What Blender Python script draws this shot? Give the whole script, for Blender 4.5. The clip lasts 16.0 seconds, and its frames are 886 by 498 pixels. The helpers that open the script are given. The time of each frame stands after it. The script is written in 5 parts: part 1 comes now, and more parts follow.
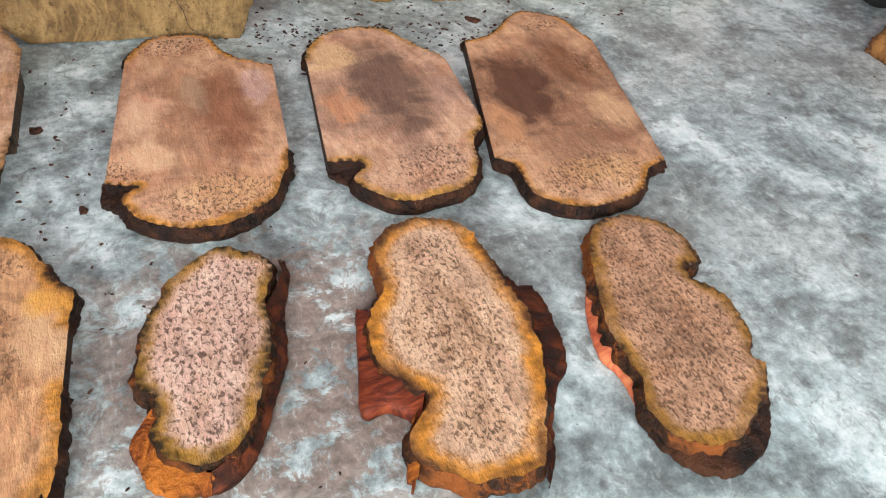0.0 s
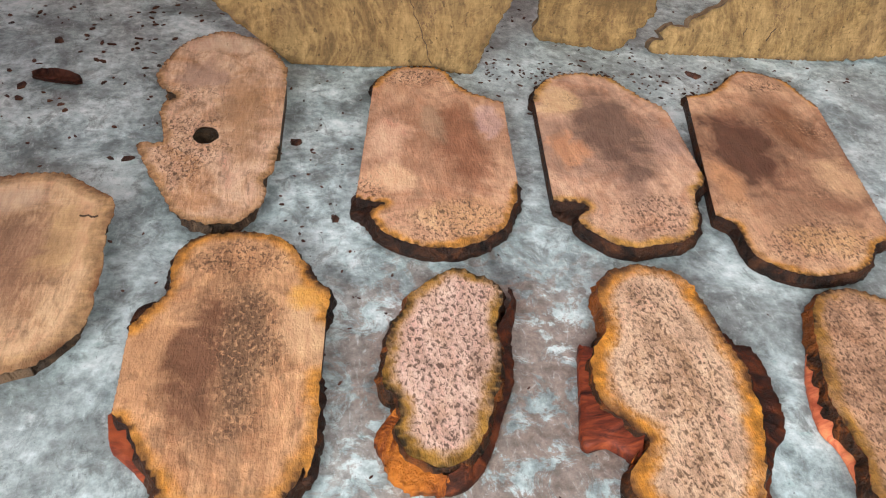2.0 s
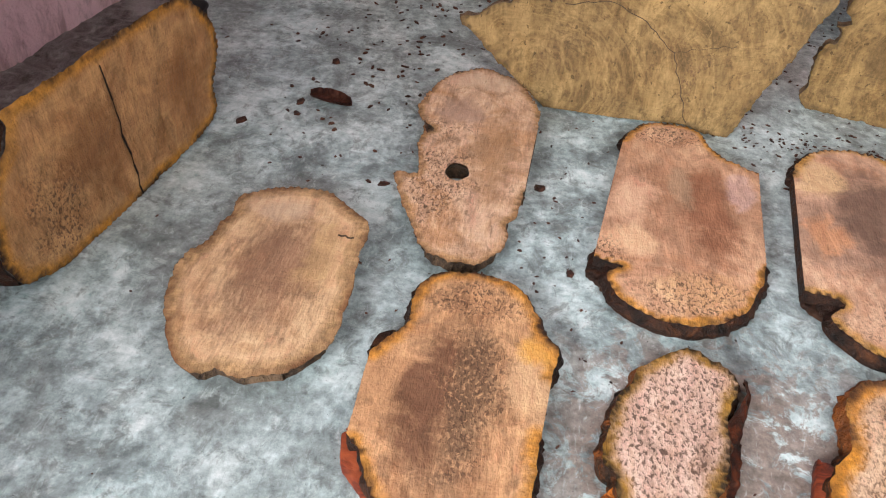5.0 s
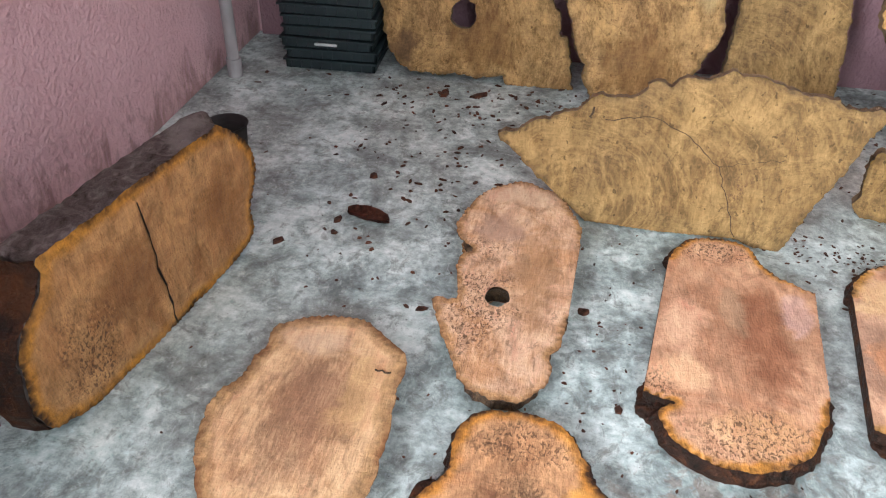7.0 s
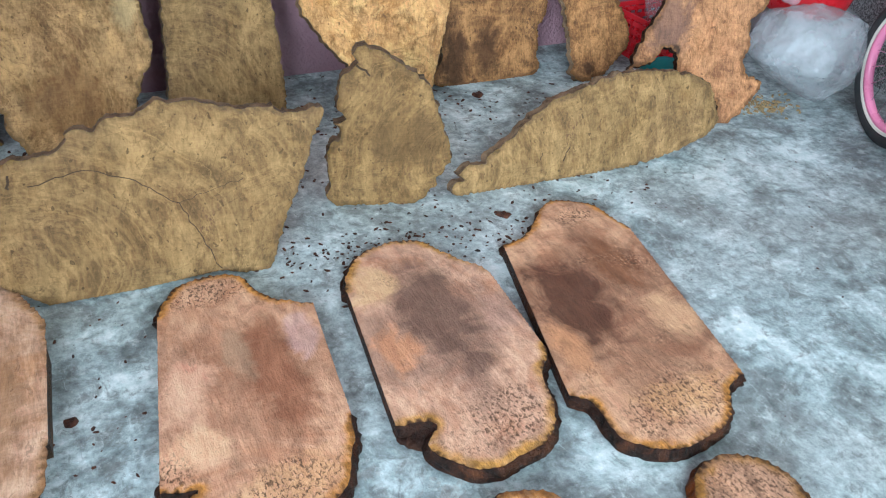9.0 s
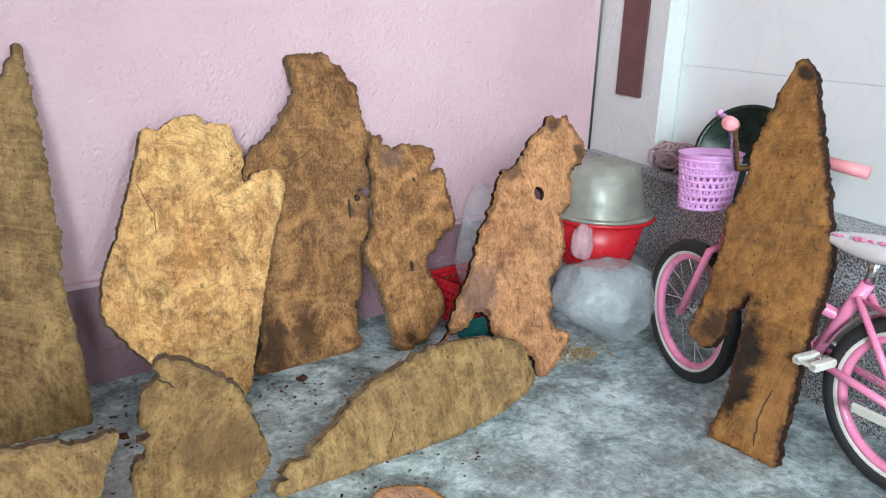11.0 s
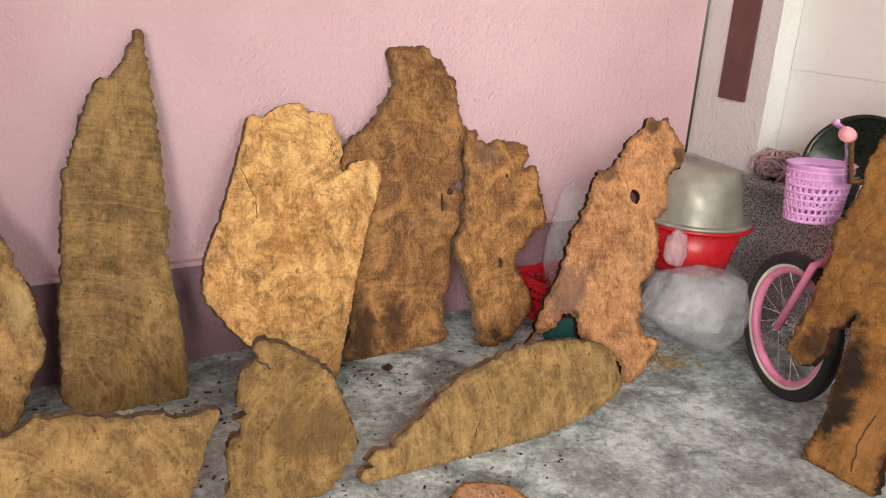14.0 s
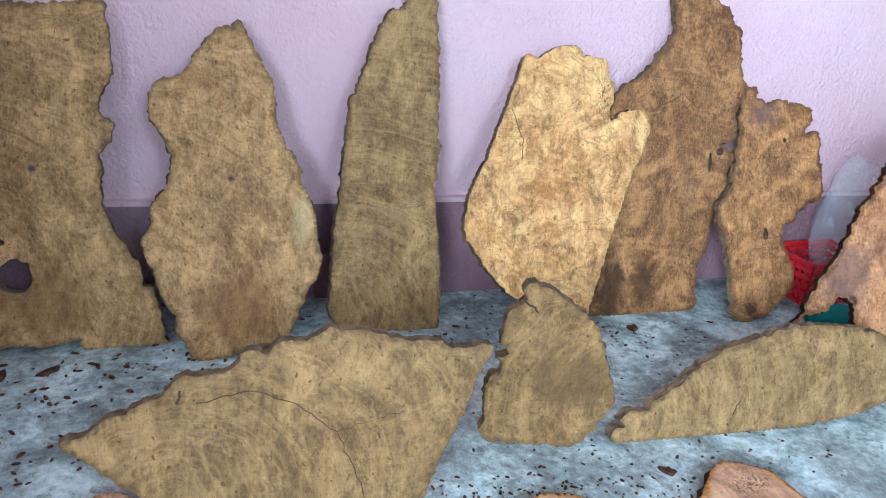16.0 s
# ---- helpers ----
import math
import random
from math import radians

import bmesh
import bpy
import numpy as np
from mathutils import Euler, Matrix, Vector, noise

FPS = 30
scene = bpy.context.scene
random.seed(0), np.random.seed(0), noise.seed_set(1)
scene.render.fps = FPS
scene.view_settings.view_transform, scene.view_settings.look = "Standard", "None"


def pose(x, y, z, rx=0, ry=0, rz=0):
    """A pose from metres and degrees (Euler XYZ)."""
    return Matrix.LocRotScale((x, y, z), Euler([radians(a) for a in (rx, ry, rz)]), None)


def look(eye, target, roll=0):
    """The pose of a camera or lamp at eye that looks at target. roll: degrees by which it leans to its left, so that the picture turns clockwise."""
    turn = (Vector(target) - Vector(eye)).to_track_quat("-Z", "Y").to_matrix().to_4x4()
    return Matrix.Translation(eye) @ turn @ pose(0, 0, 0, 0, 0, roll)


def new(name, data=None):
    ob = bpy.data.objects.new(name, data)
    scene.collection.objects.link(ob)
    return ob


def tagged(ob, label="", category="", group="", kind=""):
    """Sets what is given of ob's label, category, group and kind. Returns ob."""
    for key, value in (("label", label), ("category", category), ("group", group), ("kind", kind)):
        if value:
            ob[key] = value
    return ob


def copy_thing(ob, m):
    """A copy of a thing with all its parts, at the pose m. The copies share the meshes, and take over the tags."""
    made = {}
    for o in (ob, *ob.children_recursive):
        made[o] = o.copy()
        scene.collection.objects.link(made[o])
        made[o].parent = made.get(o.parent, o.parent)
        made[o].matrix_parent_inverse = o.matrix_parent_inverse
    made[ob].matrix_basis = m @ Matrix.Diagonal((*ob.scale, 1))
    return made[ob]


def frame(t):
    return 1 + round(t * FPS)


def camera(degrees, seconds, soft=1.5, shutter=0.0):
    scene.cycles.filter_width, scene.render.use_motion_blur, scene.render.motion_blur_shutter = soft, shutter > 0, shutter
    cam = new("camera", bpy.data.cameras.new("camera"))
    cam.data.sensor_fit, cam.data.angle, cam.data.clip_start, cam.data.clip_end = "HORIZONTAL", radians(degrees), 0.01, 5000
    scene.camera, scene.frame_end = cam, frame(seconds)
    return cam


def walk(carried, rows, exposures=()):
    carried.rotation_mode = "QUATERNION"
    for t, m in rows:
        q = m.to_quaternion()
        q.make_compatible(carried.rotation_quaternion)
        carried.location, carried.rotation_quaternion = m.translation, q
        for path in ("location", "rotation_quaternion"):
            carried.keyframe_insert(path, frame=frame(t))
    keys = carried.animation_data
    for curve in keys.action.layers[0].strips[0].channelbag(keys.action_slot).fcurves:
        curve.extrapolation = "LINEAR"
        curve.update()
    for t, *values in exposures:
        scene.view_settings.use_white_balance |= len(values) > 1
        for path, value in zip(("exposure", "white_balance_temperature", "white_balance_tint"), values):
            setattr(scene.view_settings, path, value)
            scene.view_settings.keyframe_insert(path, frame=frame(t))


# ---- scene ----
from mathutils.geometry import delaunay_2d_cdt

cam = camera(59.5, 16.0, soft=1.1)
PATH = [
    (0, (0.512, 0.198, 0.76), (1.188, 1.522, -0.578), 9.1),
    (0.5, (0.479, 0.185, 0.789), (1.126, 1.539, -0.534), 9.3),
    (1, (0.447, 0.181, 0.794), (1.057, 1.562, -0.517), 9.7),
    (1.5, (0.407, 0.184, 0.79), (0.894, 1.606, -0.53), 8.7),
    (2, (0.373, 0.192, 0.789), (0.72, 1.658, -0.526), 7.6),
    (2.5, (0.343, 0.2, 0.781), (0.584, 1.693, -0.528), 7.5),
    (3, (0.314, 0.213, 0.774), (0.435, 1.713, -0.543), 7.0),
    (3.2, (0.307, 0.216, 0.776), (0.389, 1.717, -0.542), 6.8),
    (5.3, (0.3, 0.235, 0.84), (0.119, 1.721, -0.486), 4.3),
    (5.5, (0.284, 0.242, 0.843), (0.077, 1.728, -0.48), 4.1),
    (6, (0.266, 0.261, 0.847), (0.014, 1.762, -0.451), 2.8),
    (6.5, (0.254, 0.282, 0.862), (-0.014, 1.82, -0.388), 2.1),
    (7, (0.283, 0.319, 0.879), (0.02, 1.906, -0.31), 1.6),
    (7.5, (0.349, 0.382, 0.894), (0.209, 2.035, -0.224), 2.4),
    (8, (0.396, 0.405, 0.893), (0.524, 2.071, -0.207), 3.5),
    (8.5, (0.426, 0.447, 0.885), (0.967, 1.998, -0.256), 5.2),
    (9, (0.451, 0.471, 0.884), (1.237, 1.899, -0.274), 4.9),
    (9.5, (0.468, 0.488, 0.898), (1.352, 1.915, -0.19), 4.0),
    (10, (0.487, 0.515, 0.956), (1.507, 2.043, 0.166), 3.3),
    (10.2, (0.509, 0.506, 0.948), (1.581, 2.049, 0.26), 2.7),
    (12.3, (0.554, 0.46, 0.982), (1.832, 1.899, 0.438), 1.8),
    (12.5, (0.551, 0.463, 0.983), (1.817, 1.911, 0.435), 2.1),
    (13, (0.544, 0.468, 0.977), (1.76, 1.954, 0.419), 2.5),
    (13.5, (0.53, 0.477, 0.974), (1.67, 2.015, 0.397), 3.1),
    (14, (0.51, 0.499, 0.965), (1.558, 2.091, 0.36), 3.7),
    (14.5, (0.486, 0.518, 0.953), (1.424, 2.165, 0.316), 3.9),
    (15, (0.459, 0.54, 0.947), (1.297, 2.226, 0.272), 4.3),
    (15.5, (0.417, 0.569, 0.938), (1.151, 2.292, 0.234), 4.8),
    (16, (0.384, 0.597, 0.923), (0.971, 2.356, 0.173), 5.2),
]
LIGHT = [(0, -0.05, 6500, 8), (5.5, 0.1, 6400, 8), (7.0, 0.3, 6300, 7), (8, 0.25, 5200, -4), (9.5, 0.1, 5500, 0), (10.0, 0.1, 5100, -8), (10.2, 0.1, 5100, -8), (12.3, -0.25, 7300, 11), (14.9, -0.1, 7500, 13), (15.5, 0.05, 5600, 2), (16, 0.2, 5000, -1)]
walk(cam, [(t, look(eye, target, roll)) for t, eye, target, roll in PATH], LIGHT)

# ---- light ----
world = bpy.data.worlds.new("sky")
scene.world = world
world.use_nodes = True
wn = world.node_tree
sky = wn.nodes.new("ShaderNodeTexSky")
sky.sky_type, sky.sun_disc = "NISHITA", False
sky.sun_elevation, sky.sun_rotation = radians(50), radians(200)
wn.links.new(sky.outputs[0], wn.nodes["Background"].inputs[0])
wn.nodes["Background"].inputs[1].default_value = 0.05
sun = new("sun", bpy.data.lights.new("sun", "SUN"))
sun.data.energy, sun.data.angle, sun.data.color = 0.7, radians(20), (1, 0.97, 0.93)
sun.matrix_world = look((-2.0, -5.0, 6.0), (0.6, 1.2, 0.0))


def area_light(name, eye, target, w, h, power, colour, spread=180):
    d = bpy.data.lights.new(name, "AREA")
    d.shape, d.size, d.size_y, d.energy, d.color = "RECTANGLE", w, h, power, colour
    d.spread = radians(spread)
    ob = new(name, d)
    ob.matrix_world = look(eye, target)
    return ob


# area lamps added out of view as daylight from openings that are assumed
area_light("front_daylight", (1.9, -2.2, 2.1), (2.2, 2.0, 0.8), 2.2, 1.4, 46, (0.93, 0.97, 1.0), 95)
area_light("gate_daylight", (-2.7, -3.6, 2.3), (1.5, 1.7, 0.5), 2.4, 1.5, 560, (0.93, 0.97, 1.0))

# ---- materials ----


class Mat:
    def __init__(self, name):
        self.m = bpy.data.materials.new(name)
        self.m.use_nodes = True
        self.t = self.m.node_tree
        self.b = self.t.nodes["Principled BSDF"]
        self.co = self.t.nodes.new("ShaderNodeTexCoord").outputs["Object"]

    def put(self, socket, value):
        if isinstance(value, bpy.types.NodeSocket):
            self.t.links.new(value, socket)
        elif isinstance(value, tuple) and len(value) == 3 and socket.type == "RGBA":
            socket.default_value = (*value, 1)
        else:
            socket.default_value = value

    def mapped(self, scale, loc=(0, 0, 0), rot=(0, 0, 0)):
        n = self.t.nodes.new("ShaderNodeMapping")
        self.put(n.inputs[0], self.co)
        n.inputs["Scale"].default_value, n.inputs["Location"].default_value, n.inputs["Rotation"].default_value = scale, loc, rot
        return n.outputs[0]

    def noise(self, scale, detail=4.0, rough=0.55, distort=0.0, vec=None):
        n = self.t.nodes.new("ShaderNodeTexNoise")
        self.put(n.inputs["Vector"], vec or self.co)
        for k, v in (("Scale", scale), ("Detail", detail), ("Roughness", rough), ("Distortion", distort)):
            n.inputs[k].default_value = v
        return n.outputs["Fac"]

    def voronoi(self, scale, vec=None, feature="F1"):
        n = self.t.nodes.new("ShaderNodeTexVoronoi")
        n.feature = feature
        self.put(n.inputs["Vector"], vec or self.co)
        n.inputs["Scale"].default_value = scale
        return n.outputs["Distance"]

    def ramp(self, fac, stops):
        n = self.t.nodes.new("ShaderNodeValToRGB")
        while len(n.color_ramp.elements) < len(stops):
            n.color_ramp.elements.new(0.5)
        for e, (p, c) in zip(n.color_ramp.elements, stops):
            e.position, e.color = p, (*c, 1) if isinstance(c, tuple) else (c, c, c, 1)
        self.put(n.inputs[0], fac)
        return n.outputs[0]

    def step(self, fac, lo, hi):
        return self.ramp(fac, [(lo, 0.0), (hi, 1.0)])

    def mix(self, fac, a, b, how="MIX"):
        n = self.t.nodes.new("ShaderNodeMix")
        n.data_type, n.blend_type = "RGBA", how
        self.put(n.inputs[0], fac), self.put(n.inputs[6], a), self.put(n.inputs[7], b)
        return n.outputs[2]

    def math(self, how, a, b=0.0):
        n = self.t.nodes.new("ShaderNodeMath")
        n.operation = how
        self.put(n.inputs[0], a), self.put(n.inputs[1], b)
        return n.outputs[0]

    def attr(self, name):
        n = self.t.nodes.new("ShaderNodeAttribute")
        n.attribute_name = name
        return n.outputs["Fac"]

    def spot(self, x, y, r, f, seed):
        """A patch with a ragged edge at (x, y) of the face, radius r, f times as high."""
        n = self.t.nodes.new("ShaderNodeVectorMath")
        n.operation = "LENGTH"
        self.put(n.inputs[0], self.mapped((1 / r, 1 / (r * f), 0), (-x / r, -y / (r * f), 0)))
        rag = self.math("MULTIPLY", self.math("SUBTRACT", self.noise(11, 6, 0.65, 1.2, self.mapped((1, 1, 1), (seed, x * 9, y * 7))), 0.5), 2.3)
        return self.ramp(self.math("ADD", n.outputs["Value"], rag), [(0.5, 1.0), (1.0, 0.0)])

    def random(self):
        return self.t.nodes.new("ShaderNodeObjectInfo").outputs["Random"]

    def bump(self, height, strength=0.4, distance=0.003):
        n = self.t.nodes.new("ShaderNodeBump")
        n.inputs["Strength"].default_value, n.inputs["Distance"].default_value = strength, distance
        self.put(n.inputs["Height"], height)
        self.put(self.b.inputs["Normal"], n.outputs[0])

    def done(self, colour, rough=0.6, metal=0.0, **more):
        self.put(self.b.inputs["Base Color"], colour), self.put(self.b.inputs["Roughness"], rough)
        self.put(self.b.inputs["Metallic"], metal)
        for k, v in more.items():
            self.put(self.b.inputs[k.replace("_", " ")], v)
        return self.m


def plain(name, colour, rough=0.5, metal=0.0, grime=0.25, **more):
    m = Mat(name)
    n = m.noise(9, 5)
    dark = tuple(c * (1 - grime) for c in colour)
    col = m.ramp(n, [(0.3, dark), (0.62, colour)])
    m.bump(m.noise(140, 3), 0.15, 0.001)
    return m.done(col, m.ramp(m.noise(25, 3), [(0.3, max(rough - 0.1, 0.05)), (0.7, min(rough + 0.12, 1))]), metal, **more)


def cut_wood(name, light, mid, heart, rim, dark, seed, spots=0.5, heart_in=0.05, rim_w=0.014, grain=0.4, stretch=(1, 1, 1), turn=0.0, gloss=0.5, fleck=(0.10, 0.05, 0.028), zones=(), stains=(), mottle=0.3, tone=1.0, pit=0.6, strand=0.16, halo=0.0, cloud=0.0, arc_mix=1.0):
    """Sawn burl: rim of sapwood by the natural edge, flowing rings, dark heart, burl eyes."""
    m = Mat(name)
    light, mid, heart = (tuple(min(c * tone, 0.88) for c in k) for k in (light, mid, heart))
    at = m.mapped(stretch, (seed * 3.1, seed * 1.7, seed), (0, 0, turn))
    d = m.attr("rim")
    wob = m.math("MULTIPLY", m.math("SUBTRACT", m.noise(14, 5, 0.6, 0.6, at), 0.5), 0.05)
    dd = m.math("ADD", d, wob)
    big = m.noise(6.5, 5, 0.6, 1.6, at)
    base = m.ramp(big, [(0.36, mid), (0.5, light), (0.64, mid)])
    patch = m.noise(11, 4, 0.6, 2.2, m.mapped(stretch, (seed, 5.0, seed * 2)))
    base = m.mix(m.math("MULTIPLY", m.step(patch, 0.5, 0.66), 0.55), base, heart)
    inner = m.ramp(dd, [(heart_in, 0.0), (heart_in + 0.045, 1.0)])
    base = m.mix(m.math("MULTIPLY", inner, 0.62), base, heart)
    flame = m.noise(26, 6, 0.7, 0.7, m.mapped((stretch[0], stretch[1] * 0.6, stretch[2]), (seed * 2, 0, seed), (0, 0, turn)))
    base = m.mix(m.math("MULTIPLY", m.step(flame, 0.52, 0.66), mottle), base, tuple(min(c * 1.45, 0.92) for c in light))
    base = m.mix(m.math("MULTIPLY", m.ramp(flame, [(0.36, 1.0), (0.48, 0.0)]), mottle * 1.8), base, tuple(c * 0.45 for c in mid))
    if cloud:
        # soft light and dark burl clouds with curling bands
        curl = m.noise(8.5, 4, 0.6, 1.6, m.mapped((1, 1, 1), (seed * 4, seed, 2)))
        base = m.mix(m.math("MULTIPLY", m.step(curl, 0.50, 0.64), cloud), base, tuple(min(c * 1.5, 0.85) for c in light))
        base = m.mix(m.math("MULTIPLY", m.ramp(curl, [(0.34, 1.0), (0.46, 0.0)]), cloud), base, tuple(c * 0.6 for c in mid))
        band = m.noise(5, 5, 0.6, 2.0, m.mapped((1, 1.6, 1), (seed * 6, seed * 2, 5)))
        vein = m.ramp(m.math("ABSOLUTE", m.math("SUBTRACT", band, 0.5)), [(0.0, 1.0), (0.022, 0.0)])
        base = m.mix(m.math("MULTIPLY", vein, cloud * 0.8), base, tuple(c * 0.42 for c in mid))
        far = m.t.nodes.new("ShaderNodeVectorMath")
        far.operation = "LENGTH"
        m.put(far.inputs[0], m.mapped((1, 1.25, 0), (-0.12 - 0.25 * math.sin(seed * 7.0), 0.15 - 0.35 * math.cos(seed * 5.0), 0)))
        arc = m.t.nodes.new("ShaderNodeCombineXYZ")
        m.put(arc.inputs[0], m.math("ADD", m.math("MULTIPLY", far.outputs["Value"], 75.0), m.math("MULTIPLY", curl, 4.0)))
        arcs = m.noise(1.0, 5, 0.7, 0.3, arc.outputs[0])
        base = m.mix(m.math("MULTIPLY", m.step(arcs, 0.50, 0.62), cloud * 0.8 * arc_mix), base, tuple(min(c * 1.35, 0.85) for c in light))
        base = m.mix(m.math("MULTIPLY", m.ramp(arcs, [(0.36, 1.0), (0.47, 0.0)]), cloud * 0.5 * arc_mix), base, tuple(c * 0.55 for c in mid))
        dots = m.step(m.noise(95, 2, 0.5, 0.4, m.mapped((1, 0.7, 1), (seed, 3, seed))), 0.66, 0.70)
        base = m.mix(m.math("MULTIPLY", dots, 0.75), base, tuple(c * 0.3 for c in mid))
    # rings that follow the edge
    ring = m.math("SINE", m.math("MULTIPLY", m.math("ADD", d, m.math("MULTIPLY", big, 0.09)), 520.0))
    fine = m.noise(210, 4, 0.65, 0.4, m.mapped((1.0, strand, 1.0), (seed, 0, 0), (0, 0, turn + 0.25)))
    lines = m.math("ADD", m.math("MULTIPLY", ring, 0.10 * grain), m.math("MULTIPLY", m.math("SUBTRACT", fine, 0.5), 3.0 * grain))
    base = m.mix(m.math("ABSOLUTE", lines), base, m.mix(m.step(lines, -0.02, 0.02), tuple(c * 0.42 for c in mid), tuple(min(c * 1.25, 0.9) for c in light)))
    # stains and pale patches
    for x, y, r, f, colour, strength in stains:
        base = m.mix(m.math("MULTIPLY", m.spot(x, y, r, f, seed), strength), base, colour)
    # burl eyes
    eyes = m.noise(205, 4, 0.6, 0.7, m.mapped((1.0, 0.62, 1.0), (seed * 7, 0, 0), (0, 0, turn)))
    where = m.step(m.noise(5.2, 3, 0.5, 0.8, m.mapped((1, 1, 1), (seed * 5, seed, 0))), 0.62 - 0.42 * spots, 0.74 - 0.42 * spots)
    for x, y, r, f in zones:
        where = m.math("MAXIMUM", where, m.spot(x, y, r, f, seed))
    base = m.mix(m.math("MULTIPLY", m.math("MULTIPLY", m.step(eyes, 0.51, 0.57), where), 0.85), base, fleck)
    pale = m.math("MULTIPLY", m.math("MULTIPLY", m.step(m.noise(190, 3, 0.5, 0.3, m.mapped((1, 0.7, 1), (seed, seed * 4, 0))), 0.55, 0.64), where), 0.5)
    base = m.mix(pale, base, tuple(min(c * 1.18, 0.9) for c in light))
    # sapwood rim, bark line
    edge = m.ramp(m.math("ADD", d, m.math("MULTIPLY", wob, 0.7)), [(rim_w * 0.55, 1.0), (rim_w * 1.25, 0.0)])
    base = m.mix(m.math("MULTIPLY", edge, m.ramp(m.noise(10, 3, 0.5, 0.5, at), [(0.3, 0.45), (0.52, 1.0)])), base, m.mix(m.step(m.noise(60, 4, 0.65), 0.42, 0.62), rim, tuple(c * 0.5 for c in rim)))
    if halo:
        band = m.math("ADD", d, m.math("MULTIPLY", wob, 0.5))
        ringed = m.math("MULTIPLY", m.step(band, rim_w * 1.05, rim_w * 1.2), m.ramp(band, [(rim_w * 1.5, 1.0), (rim_w * 2.1, 0.0)]))
        base = m.mix(m.math("MULTIPLY", ringed, halo), base, tuple(min(c * 1.2, 0.8) for c in light))
    line = m.ramp(m.math("ADD", d, m.math("MULTIPLY", wob, 0.22)), [(rim_w * 0.25, 1.0), (rim_w * 0.65, 0.0)])
    base = m.mix(m.math("MULTIPLY", line, m.step(m.noise(12, 3, 0.5, 0.3, at), 0.36, 0.54)), base, dark)
    pits = m.step(m.noise(75, 3, 0.6, 1.2, m.mapped((1, 0.35, 1), (seed * 11, 1, 0), (0, 0, turn + 0.6))), 0.64, 0.67)
    base = m.mix(m.math("MULTIPLY", pits, pit), base, tuple(c * 0.22 for c in mid))
    smear = m.step(m.noise(3.4, 4, 0.6, 1.0, m.mapped((1, 1, 1), (0, seed * 9, 0))), 0.52, 0.72)
    base = m.mix(m.math("MULTIPLY", smear, 0.16), base, (0.17, 0.10, 0.07))
    # crisp flakes and saw marks
    flake = m.noise(34, 6, 0.72, 0.7, m.mapped((1.0, 0.33, 1.0), (seed * 2, seed, 1), (0, 0, turn + seed)))
    base = m.mix(0.42, base, m.ramp(flake, [(0.3, 0.14), (0.5, 0.5), (0.7, 0.86)]), "OVERLAY")
    saw = m.noise(330, 3, 0.6, 0.2, m.mapped((0.12, 1.0, 1.0), (seed, 2, 0), (0, 0, turn + 0.15)))
    base = m.mix(0.13, base, m.ramp(saw, [(0.32, 0.2), (0.68, 0.8)]), "OVERLAY")
    m.bump(m.math("ADD", m.math("MULTIPLY", fine, 0.5), m.math("ADD", m.math("MULTIPLY", eyes, 0.6), m.math("MULTIPLY", flame, 0.8))), 0.9, 0.004)
    return m.done(base, m.ramp(big, [(0.35, gloss), (0.7, gloss + 0.25)]), 0.0, Specular_IOR_Level=0.2)


def bark(name, a, b, c, seed, relief=1.0, grain=(1, 1, 1)):
    m = Mat(name)
    n = m.noise(38, 6, 0.7, 0.8, m.mapped(grain, (seed, 0, 0)))
    big = m.noise(9, 3, 0.5, 0.6, m.mapped((1, 1, 1), (0, seed * 2, 0)))
    col = m.ramp(n, [(0.36, a), (0.52, b), (0.68, c)])
    col = m.mix(m.math("MULTIPLY", m.step(big, 0.54, 0.66), 0.75), col, c)
    m.bump(m.math("ADD", n, m.math("MULTIPLY", m.noise(120, 4, 0.65), relief)), relief, 0.007)
    return m.done(col, m.ramp(n, [(0.3, 0.35), (0.7, 0.8)]), 0.0, Specular_IOR_Level=0.2)


